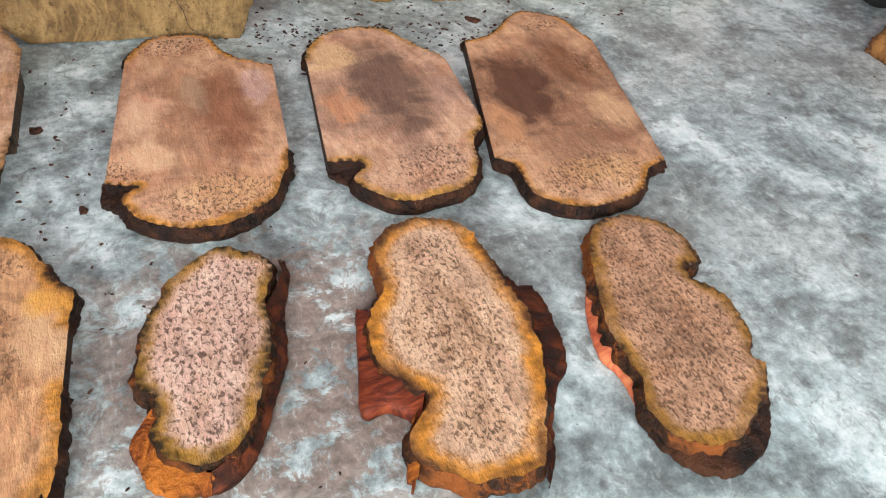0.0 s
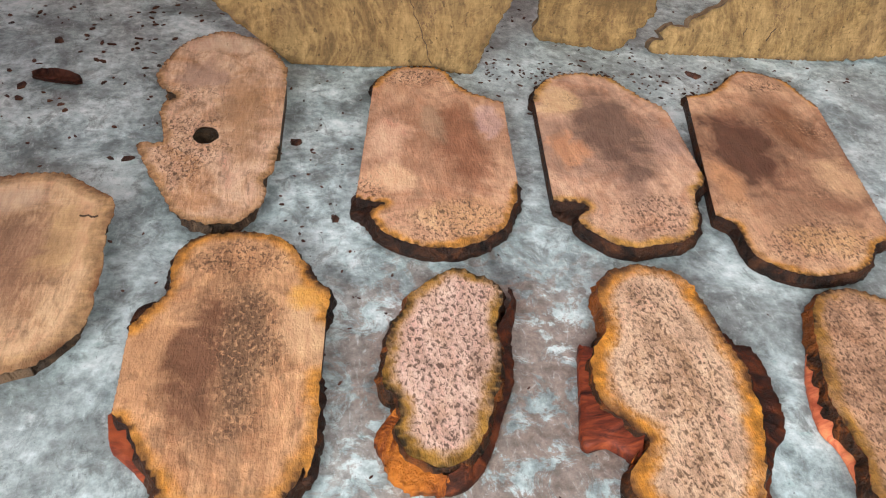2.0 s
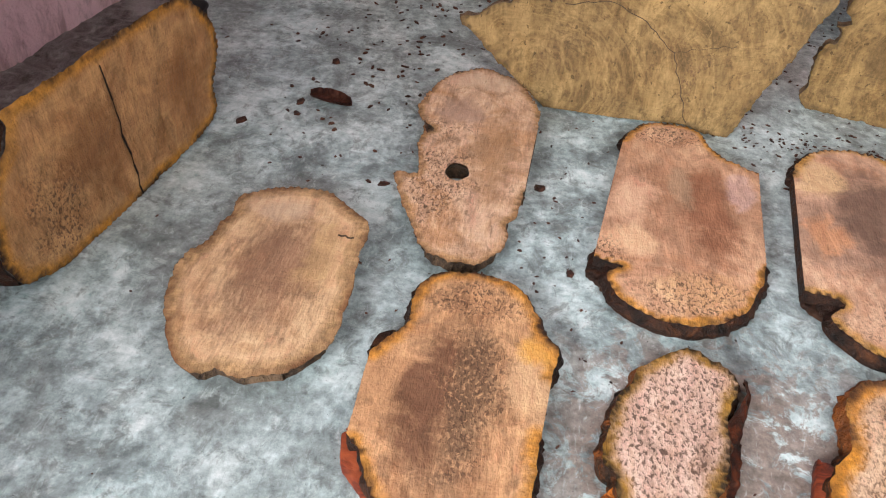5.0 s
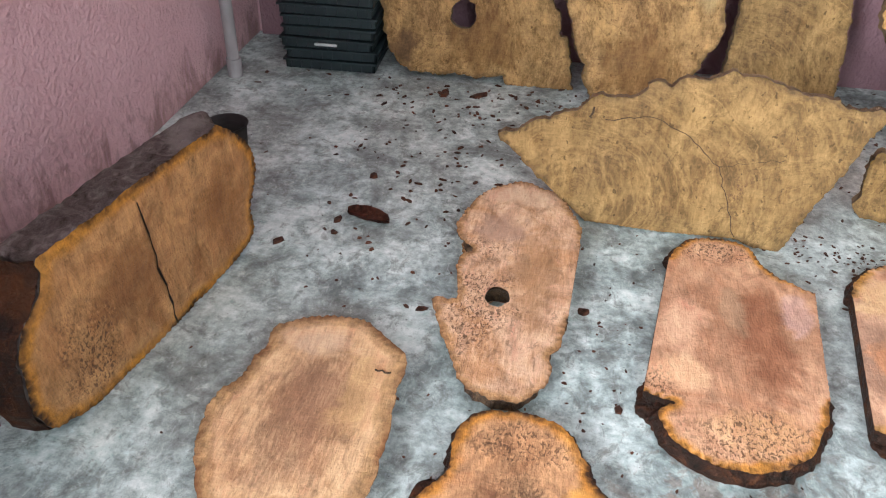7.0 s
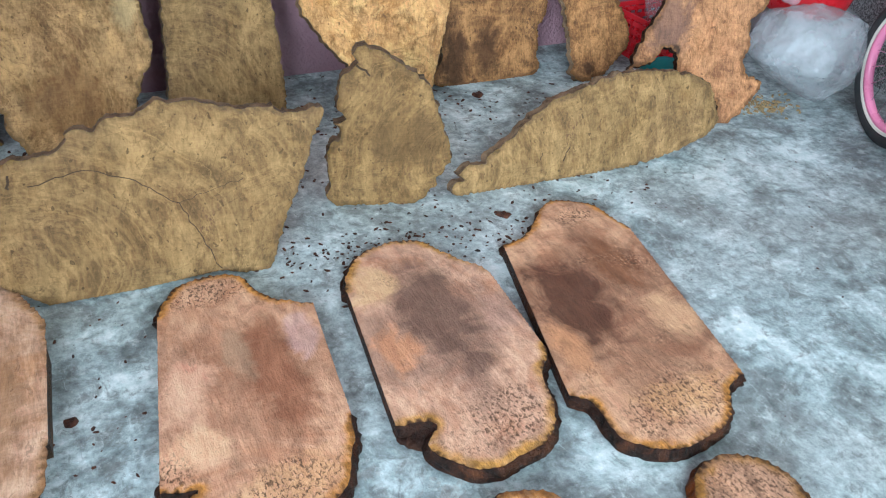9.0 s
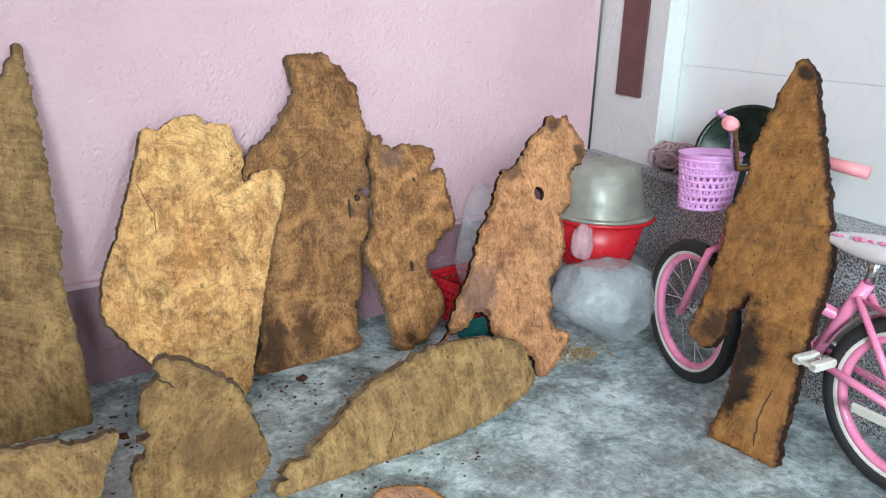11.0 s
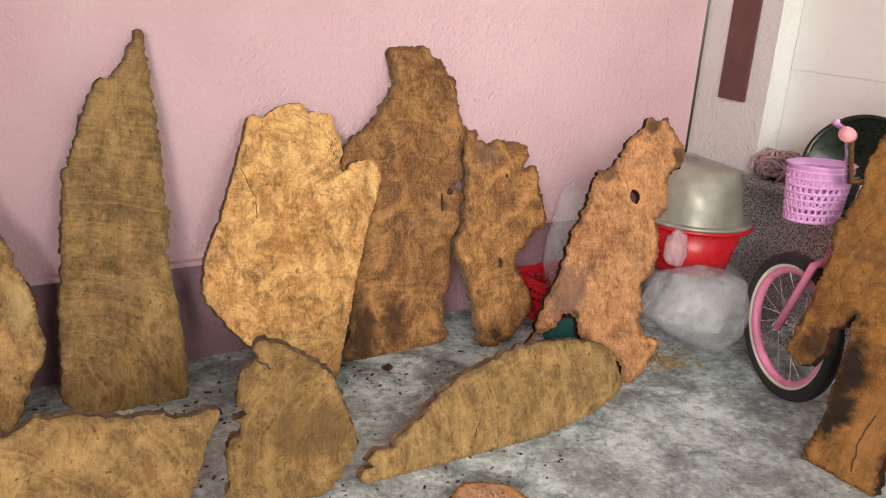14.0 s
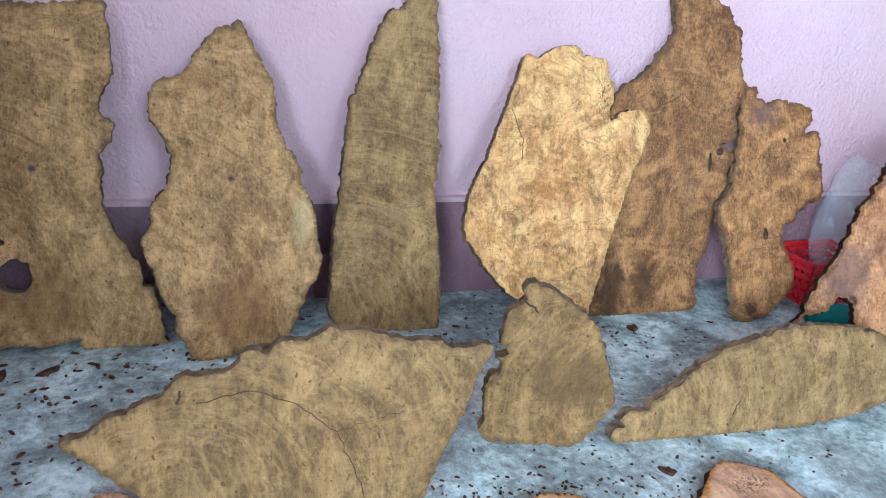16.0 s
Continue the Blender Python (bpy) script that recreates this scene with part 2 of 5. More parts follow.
def concrete():
    m = Mat("worn painted concrete")
    big, mid, fine = m.noise(1.7, 5, 0.6, 0.5), m.noise(6.5, 7, 0.68, 0.35), m.noise(48, 6, 0.75)
    col = m.ramp(mid, [(0.38, (0.15, 0.175, 0.175)), (0.46, (0.27, 0.325, 0.325)), (0.53, (0.42, 0.50, 0.50)), (0.61, (0.62, 0.70, 0.69))])
    col = m.mix(m.math("MULTIPLY", m.step(big, 0.45, 0.62), 0.5), col, (0.30, 0.31, 0.295))
    blot = m.noise(23, 6, 0.72, 0.7, m.mapped((1, 1, 1), (4, 2, 0)))
    col = m.mix(m.math("MULTIPLY", m.step(blot, 0.53, 0.62), 0.62), col, (0.13, 0.135, 0.125))
    col = m.mix(m.math("MULTIPLY", m.step(m.noise(31, 6, 0.7, 0.4, m.mapped((1, 1, 1), (9, 7, 0))), 0.57, 0.68), 0.5), col, (0.62, 0.66, 0.65))
    # patch where the paint has worn to the brown screed
    spot = m.t.nodes.new("ShaderNodeVectorMath")
    spot.operation = "DISTANCE"
    m.put(spot.inputs[0], m.mapped((1.0, 1.0, 1.0)))
    spot.inputs[1].default_value = (0.62, 0.80, 0.0)
    near = m.ramp(spot.outputs["Value"], [(0.16, 1.0), (0.42, 0.0)])
    flake = m.step(m.math("ADD", m.noise(20, 7, 0.75, 0.5, m.mapped((1, 1, 1), (1, 8, 0))), m.math("MULTIPLY", near, 0.17)), 0.60, 0.65)
    col = m.mix(m.math("MULTIPLY", m.math("MULTIPLY", flake, near), 0.9), col, m.mix(fine, (0.16, 0.115, 0.09), (0.30, 0.22, 0.18)))
    scuff = m.noise(60, 6, 0.75, 1.4, m.mapped((1.0, 0.45, 1), (2, 5, 0), (0, 0, 0.7)))
    col = m.mix(m.math("MULTIPLY", m.step(scuff, 0.56, 0.66), 0.34), col, (0.66, 0.73, 0.72))
    col = m.mix(m.math("MULTIPLY", m.ramp(scuff, [(0.34, 1.0), (0.42, 0.0)]), 0.45), col, (0.12, 0.135, 0.13))
    col = m.mix(0.6, col, m.ramp(fine, [(0.3, 0.05), (0.7, 0.92)]), "OVERLAY")
    specks = m.step(m.noise(240, 2, 0.5, 0.2, m.mapped((1, 1, 1), (5, 5, 0))), 0.71, 0.74)
    col = m.mix(m.math("MULTIPLY", specks, 0.7), col, (0.05, 0.04, 0.035))
    m.bump(m.math("ADD", mid, m.math("MULTIPLY", fine, 0.4)), 0.25, 0.003)
    return m.done(col, m.ramp(mid, [(0.35, 0.62), (0.65, 0.36)]))


def plaster(name, colour, shade, dirt=0.0):
    m = Mat(name)
    n = m.noise(2.2, 5, 0.6)
    col = m.ramp(n, [(0.35, shade), (0.65, colour)])
    if dirt:
        sep = m.t.nodes.new("ShaderNodeSeparateXYZ")
        m.put(sep.inputs[0], m.co)
        splash = m.math("SUBTRACT", m.noise(16, 6, 0.7, 0.5, m.mapped((1, 1, 0.45))), m.math("MULTIPLY", sep.outputs[2], 1.1))
        col = m.mix(m.math("MULTIPLY", m.step(splash, 0.40, 0.56), dirt), col, (0.16, 0.075, 0.05))
    m.bump(m.math("ADD", m.noise(95, 4, 0.6), m.math("MULTIPLY", m.noise(38, 3), 0.9)), 1.0, 0.008)
    return m.done(col, 0.62)


def granite():
    m = Mat("speckled granite")
    v = m.noise(190, 2, 0.5)
    col = m.ramp(v, [(0.38, (0.05, 0.05, 0.052)), (0.45, (0.22, 0.22, 0.225)), (0.54, (0.42, 0.42, 0.43)), (0.62, (0.70, 0.70, 0.70))])
    return m.done(m.mix(m.math("MULTIPLY", m.noise(4), 0.3), col, (0.2, 0.2, 0.2)), 0.38)


def marble_tile():
    m = Mat("white marbled wall tile")
    w = m.noise(1.6, 6, 0.6, 2.5)
    vein = m.ramp(m.math("ABSOLUTE", m.math("SUBTRACT", w, 0.5)), [(0.0, 1.0), (0.03, 0.0)])
    return m.done(m.mix(m.math("MULTIPLY", vein, 0.12), (0.80, 0.81, 0.79), (0.56, 0.58, 0.57)), 0.2)


def film(name, colour, clear):
    m = Mat(name)
    m.bump(m.noise(34, 4, 0.6, 1.2), 0.6, 0.01)
    return m.done(colour, 0.2, 0.0, Alpha=m.ramp(m.noise(14, 4), [(0.35, clear), (0.65, min(clear + 0.2, 1.0))]))


FLOOR, GRANITE, TILE = concrete(), granite(), marble_tile()
PINK = plaster("pink wall paint", (0.72, 0.49, 0.53), (0.66, 0.43, 0.47), 0.12)
PINK_DIRTY = plaster("pink wall paint with mud splashes", (0.70, 0.45, 0.49), (0.60, 0.37, 0.40), 0.6)
# pilaster's own pink, raised to stand in for light from the front
PILASTER = plaster("pink paint raised for front light", (0.84, 0.37, 0.46), (0.79, 0.34, 0.42))
SKIRT = plaster("mauve skirting paint", (0.31, 0.175, 0.205), (0.25, 0.135, 0.16))
WHITE = plaster("white wall paint", (0.80, 0.80, 0.78), (0.74, 0.74, 0.71), 0.1)
BROWN = plain("brown trim paint", (0.13, 0.05, 0.045), 0.45)
# red bark, blackened beyond its own tone in place of contact shadows
BARK_RED = bark("dark red bark", (0.006, 0.004, 0.003), (0.030, 0.012, 0.007), (0.085, 0.030, 0.012), 1)
BARK_ORANGE = bark("orange stained bark", (0.007, 0.005, 0.003), (0.05, 0.019, 0.008), (0.30, 0.085, 0.016), 4)
RED_DARK = bark("wet dark red bark", (0.008, 0.004, 0.003), (0.05, 0.013, 0.006), (0.17, 0.04, 0.012), 3, 0.5)
RED_RAW = bark("split red wood", (0.02, 0.006, 0.005), (0.15, 0.028, 0.012), (0.30, 0.065, 0.022), 5, 0.3, (0.35, 1.6, 1))
BARK_FIRE = bark("bright orange bark", (0.012, 0.005, 0.003), (0.20, 0.045, 0.008), (0.58, 0.18, 0.024), 6)
SALMON = bark("fresh salmon red wood", (0.34, 0.07, 0.032), (0.60, 0.155, 0.07), (0.72, 0.27, 0.11), 8, 0.3, (0.35, 1.6, 1))
BARK_GREY = bark("dry brown bark", (0.06, 0.038, 0.024), (0.17, 0.11, 0.065), (0.30, 0.20, 0.12), 7)
# darker copy of the dry bark; underside shade is in its colour
BARK_SHADED = bark("dry bark in underside shade", (0.025, 0.016, 0.011), (0.085, 0.052, 0.032), (0.20, 0.12, 0.07), 9)
BARK_LOG = bark("weathered grey brown log side", (0.03, 0.018, 0.014), (0.11, 0.085, 0.08), (0.24, 0.21, 0.20), 15)
SAWN = cut_wood("sawn board edge", (0.22, 0.12, 0.06), (0.13, 0.065, 0.035), (0.10, 0.05, 0.03), (0.2, 0.1, 0.05), (0.08, 0.04, 0.02), 3, 0.1)
PEACH = cut_wood("peach heartwood", (0.58, 0.34, 0.21), (0.47, 0.235, 0.13), (0.27, 0.125, 0.07), (0.62, 0.27, 0.055), (0.05, 0.022, 0.012), 1, 0.05, 0.06, 0.013, zones=((0.0, -0.19, 0.12, 0.6), (-0.01, 0.27, 0.09, 0.5)), stains=((0.045, 0.04, 0.06, 2.4, (0.26, 0.105, 0.055), 0.85), (-0.005, 0.10, 0.022, 4.0, (0.36, 0.25, 0.16), 0.5), (-0.09, 0.06, 0.055, 1.9, (0.76, 0.46, 0.30), 0.8), (0.10, 0.10, 0.03, 2.0, (0.55, 0.36, 0.32), 0.6), (-0.10, -0.07, 0.06, 0.7, (0.78, 0.50, 0.30), 0.8), (0.02, -0.17, 0.10, 0.5, (0.66, 0.38, 0.18), 0.55)), tone=1.13, pit=0.3, mottle=0.12, grain=0.22)
PEACH_B = cut_wood("greyish peach heartwood", (0.58, 0.35, 0.23), (0.43, 0.215, 0.125), (0.22, 0.125, 0.09), (0.60, 0.30, 0.07), (0.05, 0.022, 0.012), 2, 0.05, 0.055, 0.014, zones=((-0.01, -0.18, 0.12, 0.6),), stains=((0.0, 0.06, 0.085, 1.9, (0.15, 0.085, 0.06), 0.85), (-0.10, 0.0, 0.04, 1.5, (0.60, 0.28, 0.14), 0.8), (-0.08, 0.17, 0.06, 0.9, (0.66, 0.42, 0.22), 0.8), (0.10, 0.02, 0.04, 2.0, (0.50, 0.30, 0.22), 0.6)), tone=1.13, pit=0.3, mottle=0.12, grain=0.22)
BROWNED = cut_wood("brown stained heartwood", (0.55, 0.32, 0.19), (0.40, 0.20, 0.11), (0.17, 0.075, 0.042), (0.60, 0.26, 0.05), (0.05, 0.022, 0.012), 6, 0.05, 0.05, 0.011, zones=((-0.04, -0.19, 0.12, 0.6), (0.09, 0.30, 0.08, 0.5)), stains=((-0.05, 0.06, 0.085, 1.8, (0.085, 0.034, 0.02), 0.85), (0.08, 0.14, 0.06, 1.4, (0.20, 0.085, 0.04), 0.85), (0.09, -0.02, 0.06, 1.3, (0.70, 0.43, 0.24), 0.75), (-0.03, -0.20, 0.10, 0.45, (0.64, 0.36, 0.16), 0.6), (-0.13, -0.04, 0.03, 2.5, (0.55, 0.27, 0.13), 0.7)), tone=1.13, pit=0.3, mottle=0.12, grain=0.22)
EYES = cut_wood("pale burl with dark eyes", (0.66, 0.44, 0.35), (0.55, 0.34, 0.24), (0.38, 0.22, 0.155), (0.42, 0.21, 0.035), (0.03, 0.018, 0.008), 4, 1.35, 0.06, 0.017, 0.25, fleck=(0.095, 0.05, 0.035), tone=1.08, pit=0.2)
EYES_B = cut_wood("tan burl with dark eyes", (0.60, 0.39, 0.26), (0.47, 0.27, 0.15), (0.27, 0.15, 0.085), (0.72, 0.29, 0.04), (0.10, 0.04, 0.015), 8, 0.80, 0.07, 0.024, 0.45, tone=1.1, pit=0.2, halo=0.3)
EYES_C = cut_wood("brown burl with dark eyes", (0.50, 0.29, 0.18), (0.36, 0.18, 0.095), (0.13, 0.065, 0.037), (0.40, 0.19, 0.035), (0.05, 0.022, 0.010), 9, 1.3, 0.05, 0.017, 0.25, tone=1.08, pit=0.2)
BROAD_WOOD = cut_wood("banded brown heartwood", (0.56, 0.31, 0.16), (0.40, 0.19, 0.09), (0.14, 0.07, 0.04), (0.66, 0.28, 0.05), (0.05, 0.022, 0.012), 5, 0.05, 0.05, 0.018, 0.55, zones=((0.02, 0.0, 0.05, 3.2), (0.02, 0.17, 0.10, 0.5)), stains=((-0.03, -0.01, 0.05, 3.2, (0.16, 0.07, 0.038), 0.85), (0.02, -0.02, 0.035, 4.0, (0.12, 0.075, 0.045), 0.55), (0.10, 0.04, 0.04, 2.0, (0.66, 0.40, 0.22), 0.85), (0.10, 0.09, 0.035, 0.8, (0.75, 0.36, 0.06), 0.8), (-0.10, 0.0, 0.03, 3.0, (0.50, 0.26, 0.13), 0.7)), tone=1.15, pit=0.3)
DRY = cut_wood("dry pinkish burl", (0.62, 0.40, 0.27), (0.47, 0.25, 0.13), (0.34, 0.18, 0.10), (0.50, 0.27, 0.12), (0.22, 0.11, 0.05), 11, 0.1, 0.09, 0.012, 0.6, zones=((-0.05, -0.10, 0.08, 1.6),), stains=((0.05, 0.0, 0.05, 3.5, (0.40, 0.22, 0.11), 0.7), (-0.02, 0.14, 0.06, 1.0, (0.38, 0.24, 0.18), 0.7), (0.0, 0.26, 0.08, 0.4, (0.68, 0.46, 0.32), 0.7)), tone=1.12, pit=0.4)
DRY_B = cut_wood("pale banded wood", (0.60, 0.38, 0.22), (0.45, 0.25, 0.13), (0.26, 0.14, 0.085), (0.55, 0.33, 0.16), (0.20, 0.09, 0.04), 12, 0.0, 0.055, 0.022, 0.8, stains=((0.01, 0.02, 0.085, 1.2, (0.27, 0.14, 0.085), 0.6), (-0.10, -0.12, 0.04, 1.2, (0.42, 0.20, 0.09), 0.6), (0.08, 0.06, 0.05, 1.8, (0.58, 0.36, 0.17), 0.6), (-0.03, 0.15, 0.08, 0.5, (0.66, 0.46, 0.32), 0.7)), tone=1.1, pit=0.2, halo=0.5)
LOG = cut_wood("smooth orange brown wood", (0.46, 0.25, 0.11), (0.34, 0.16, 0.065), (0.24, 0.11, 0.05), (0.55, 0.24, 0.04), (0.04, 0.018, 0.01), 13, 0.0, 0.1, 0.02, 0.4, zones=((0.10, 0.08, 0.08, 1.1),), stains=((0.20, 0.14, 0.07, 1.5, (0.22, 0.10, 0.04), 0.7), (0.44, 0.12, 0.08, 1.6, (0.26, 0.11, 0.04), 0.7)), tone=1, pit=0.3)
OLIVE = cut_wood("weathered olive brown wood", (0.318, 0.194, 0.078), (0.228, 0.130, 0.048), (0.159, 0.086, 0.032), (0.212, 0.127, 0.058), (0.171, 0.100, 0.028), 14, 0.0, 0.10, 0.008, 0.5, gloss=0.55, mottle=0.3, tone=0.94, pit=0.25, strand=0.45, cloud=0.6)
OLIVE_M = cut_wood("weathered olive wood with a dark patch", (0.318, 0.189, 0.073), (0.228, 0.127, 0.046), (0.164, 0.086, 0.032), (0.191, 0.112, 0.047), (0.171, 0.099, 0.026), 19, 0.0, 0.10, 0.008, 0.5, gloss=0.55, mottle=0.3, stains=((0.15, 0.15, 0.09, 1.0, (0.10, 0.055, 0.02), 0.6),), tone=0.84, pit=0.25, strand=0.45, cloud=0.6)
OLIVE_B = cut_wood("weathered tan wood", (0.403, 0.240, 0.100), (0.270, 0.149, 0.055), (0.180, 0.087, 0.033), (0.254, 0.153, 0.068), (0.202, 0.115, 0.032), 15, 0.0, 0.10, 0.008, 0.7, gloss=0.55, mottle=0.3, stains=((0.15, 0.12, 0.09, 1.1, (0.20, 0.095, 0.03), 0.6), (0.145, 0.405, 0.012, 1.0, (0.05, 0.03, 0.02), 0.9), (-0.06, 0.08, 0.05, 1.0, (0.10, 0.055, 0.03), 0.7), (0.30, 0.30, 0.03, 2.5, (0.62, 0.45, 0.22), 0.5)), tone=1.04, pit=0.25, strand=0.45, cloud=0.6, arc_mix=0.8)
GOLD = cut_wood("golden mottled burl", (0.700, 0.392, 0.155), (0.530, 0.259, 0.082), (0.392, 0.156, 0.040), (0.583, 0.334, 0.130), (0.398, 0.201, 0.047), 16, 0.0, 0.12, 0.006, 0.6, gloss=0.5, mottle=0.55, tone=0.92, pit=0.2, strand=0.5, cloud=0.75, arc_mix=0.2)
FIGURED = cut_wood("figured golden brown burl", (0.403, 0.201, 0.075), (0.254, 0.115, 0.042), (0.127, 0.050, 0.018), (0.148, 0.068, 0.030), (0.191, 0.089, 0.024), 17, 0.1, 0.10, 0.010, 0.9, gloss=0.5, mottle=0.5, tone=0.8, pit=0.3, strand=0.4, cloud=0.7, stains=((0.131, 0.084, 0.05, 2, (0.06, 0.026, 0.011), 0.85), (0.031, 0.082, 0.05, 2.2, (0.05, 0.022, 0.010), 0.85), (0.14, 0.72, 0.035, 1.2, (0.10, 0.05, 0.03), 0.7)), arc_mix=0.5)
FIGURED_R = cut_wood("ragged figured burl", (0.403, 0.201, 0.075), (0.254, 0.115, 0.042), (0.127, 0.050, 0.018), (0.148, 0.068, 0.030), (0.191, 0.089, 0.024), 27, 0.1, 0.10, 0.010, 0.9, gloss=0.5, mottle=0.5, tone=1.0, pit=0.3, strand=0.4, cloud=0.7, stains=((0.194, 0.582, 0.06, 1, (0.15, 0.085, 0.065), 0.75), (0.118, 0.035, 0.03, 0.9, (0.05, 0.022, 0.012), 0.85)), arc_mix=0.5)
FIGURED_T = cut_wood("tan figured burl", (0.509, 0.249, 0.110), (0.371, 0.161, 0.068), (0.212, 0.083, 0.036), (0.148, 0.068, 0.030), (0.279, 0.125, 0.039), 23, 0.0, 0.10, 0.010, 0.9, gloss=0.5, mottle=0.45, tone=0.92, pit=0.3, strand=0.35, cloud=0.5, stains=((0.123, 0.737, 0.035, 1, (0.05, 0.025, 0.016), 0.85), (0.205, 0.648, 0.03, 1.2, (0.05, 0.025, 0.016), 0.85), (-0.031, 0.591, 0.03, 1.2, (0.05, 0.026, 0.016), 0.7), (-0.178, 0.257, 0.07, 1.6, (0.17, 0.09, 0.065), 0.8), (-0.165, 0.188, 0.022, 0.8, (0.02, 0.012, 0.008), 0.9)), arc_mix=0.5)
TAWNY = cut_wood("tawny orange brown wood", (0.34, 0.16, 0.046), (0.24, 0.105, 0.028), (0.15, 0.062, 0.018), (0.12, 0.05, 0.02), (0.04, 0.02, 0.01), 18, 0.0, 0.10, 0.008, 0.5, gloss=0.5, mottle=0.3, tone=0.82, pit=0.25, strand=0.3, cloud=0.4, stains=((0.022, 0.239, 0.055, 1.9, (0.012, 0.008, 0.006), 0.97), (0.038, 0.144, 0.05, 1.8, (0.012, 0.008, 0.006), 0.97), (-0.057, 0.255, 0.06, 0.9, (0.04, 0.018, 0.009), 0.9), (-0.027, 0.898, 0.03, 0.8, (0.012, 0.008, 0.006), 0.9), (0.125, 0.136, 0.05, 2.5, (0.36, 0.165, 0.05), 0.6)))

# ---- building helpers ----


def part(name, bm, material, parent=None, label="", smooth=False):
    me = bpy.data.meshes.new(name)
    bm.to_mesh(me)
    bm.free()
    me.materials.append(material)
    if smooth:
        for p in me.polygons:
            p.use_smooth = True
    ob = new(name, me)
    ob.parent = parent
    return tagged(ob, label)


def empty(name, m=None, **tags):
    ob = new(name)
    ob.empty_display_size = 0.05
    if m is not None:
        ob.matrix_world = m
    return tagged(ob, **tags)


def box(bm, lo, hi, bevel=0.0):
    lo, hi = Vector(lo), Vector(hi)
    r = bmesh.ops.create_cube(bm, size=1, matrix=Matrix.LocRotScale((lo + hi) / 2, None, hi - lo))
    if bevel:
        edges = list({e for v in r["verts"] for e in v.link_edges})
        bmesh.ops.bevel(bm, geom=edges, offset=bevel, segments=2, affect="EDGES", profile=0.5)
    return bm


def tube(bm, pts, r, sides=10, closed=False, r2=None):
    """A round bar through the points."""
    pts = [Vector(p) for p in pts]
    n, rings = len(pts), []
    for i, p in enumerate(pts):
        a, b = pts[(i - 1) % n] if closed or i else p, pts[(i + 1) % n] if closed or i < n - 1 else p
        q = (b - a).normalized().to_track_quat("Z", "Y")
        rad = r if r2 is None else r + (r2 - r) * i / (n - 1)
        rings.append([bm.verts.new(p + q @ Vector((rad * math.cos(k * math.tau / sides), rad * math.sin(k * math.tau / sides), 0))) for k in range(sides)])
    for i in range(n if closed else n - 1):
        s, e = rings[i], rings[(i + 1) % n]
        off = 0
        if closed and i == n - 1:
            off = min(range(sides), key=lambda o: (s[0].co - e[o].co).length)
        for k in range(sides):
            bm.faces.new((s[k], s[(k + 1) % sides], e[(k + 1 + off) % sides], e[(k + off) % sides]))
    if not closed:
        bm.faces.new(rings[0][::-1]), bm.faces.new(rings[-1])
    return bm


def lathe(bm, profile, sides=40, wave=None):
    """Turns (radius, height) pairs about z."""
    rings = []
    for r, z in profile:
        rings.append([bm.verts.new(((r + (wave(k, r, z) if wave else 0)) * math.cos(k * math.tau / sides), (r + (wave(k, r, z) if wave else 0)) * math.sin(k * math.tau / sides), z)) for k in range(sides)])
    for s, e in zip(rings, rings[1:]):
        for k in range(sides):
            bm.faces.new((s[k], s[(k + 1) % sides], e[(k + 1) % sides], e[k]))
    return bm, rings


def wheel_ring(bm, radius, tube_r, axis_y=True, sides=10, steps=56, flat=1.0):
    rows = []
    for i in range(steps):
        a = i * math.tau / steps
        ring = []
        for k in range(sides):
            b = k * math.tau / sides
            rr = radius + tube_r * math.cos(b)
            ring.append(bm.verts.new((tube_r * flat * math.sin(b), rr * math.cos(a), rr * math.sin(a))))
        rows.append(ring)
    for i in range(steps):
        s, e = rows[i], rows[(i + 1) % steps]
        for k in range(sides):
            bm.faces.new((s[k], s[(k + 1) % sides], e[(k + 1) % sides], e[k]))
    return bm


def outline(ctrl, rough, seed, straight=0.085, step=0.006):
    """Smooth edge through control points; long sides stay straight saw cuts. Gives points and how natural the edge is."""
    c = [Vector((x / 100, y / 100)) for x, y in ctrl]
    pts, nat, n = [], [], len(c)
    for i in range(n):
        p0, p1, p2, p3 = c[i - 1], c[i], c[(i + 1) % n], c[(i + 2) % n]
        ln = (p2 - p1).length
        sawn = ln > straight
        k = max(2, int(ln / step))
        if (p0 - p1).length > straight:
            p0 = p1
        if (p3 - p2).length > straight:
            p3 = p2
        for j in range(k):
            t = j / k
            if sawn:
                p = p1.lerp(p2, t)
            else:
                p = 0.5 * (2 * p1 + (p2 - p0) * t + (2 * p0 - 5 * p1 + 4 * p2 - p3) * t * t + (3 * p1 - p0 - 3 * p2 + p3) * t ** 3)
            pts.append(p), nat.append(0.0 if sawn else 1.0)
    out, m = [], len(pts)
    for i, p in enumerate(pts):
        tan = (pts[(i + 1) % m] - pts[i - 1]).normalized()
        nrm = Vector((tan.y, -tan.x))
        a = rough * nat[i] + 0.0006
        d = a * (1.0 * noise.noise((p.x * 45, p.y * 45, seed)) + 0.7 * noise.noise((p.x * 130, p.y * 130, seed + 3)))
        out.append(p + nrm * d)
    return out, np.array(nat)


def inside(p, poly):
    hit, n = False, len(poly)
    for i in range(n):
        a, b = poly[i], poly[i - 1]
        if (a.y > p.y) != (b.y > p.y) and p.x < (b.x - a.x) * (p.y - a.y) / (b.y - a.y) + a.x:
            hit = not hit
    return hit


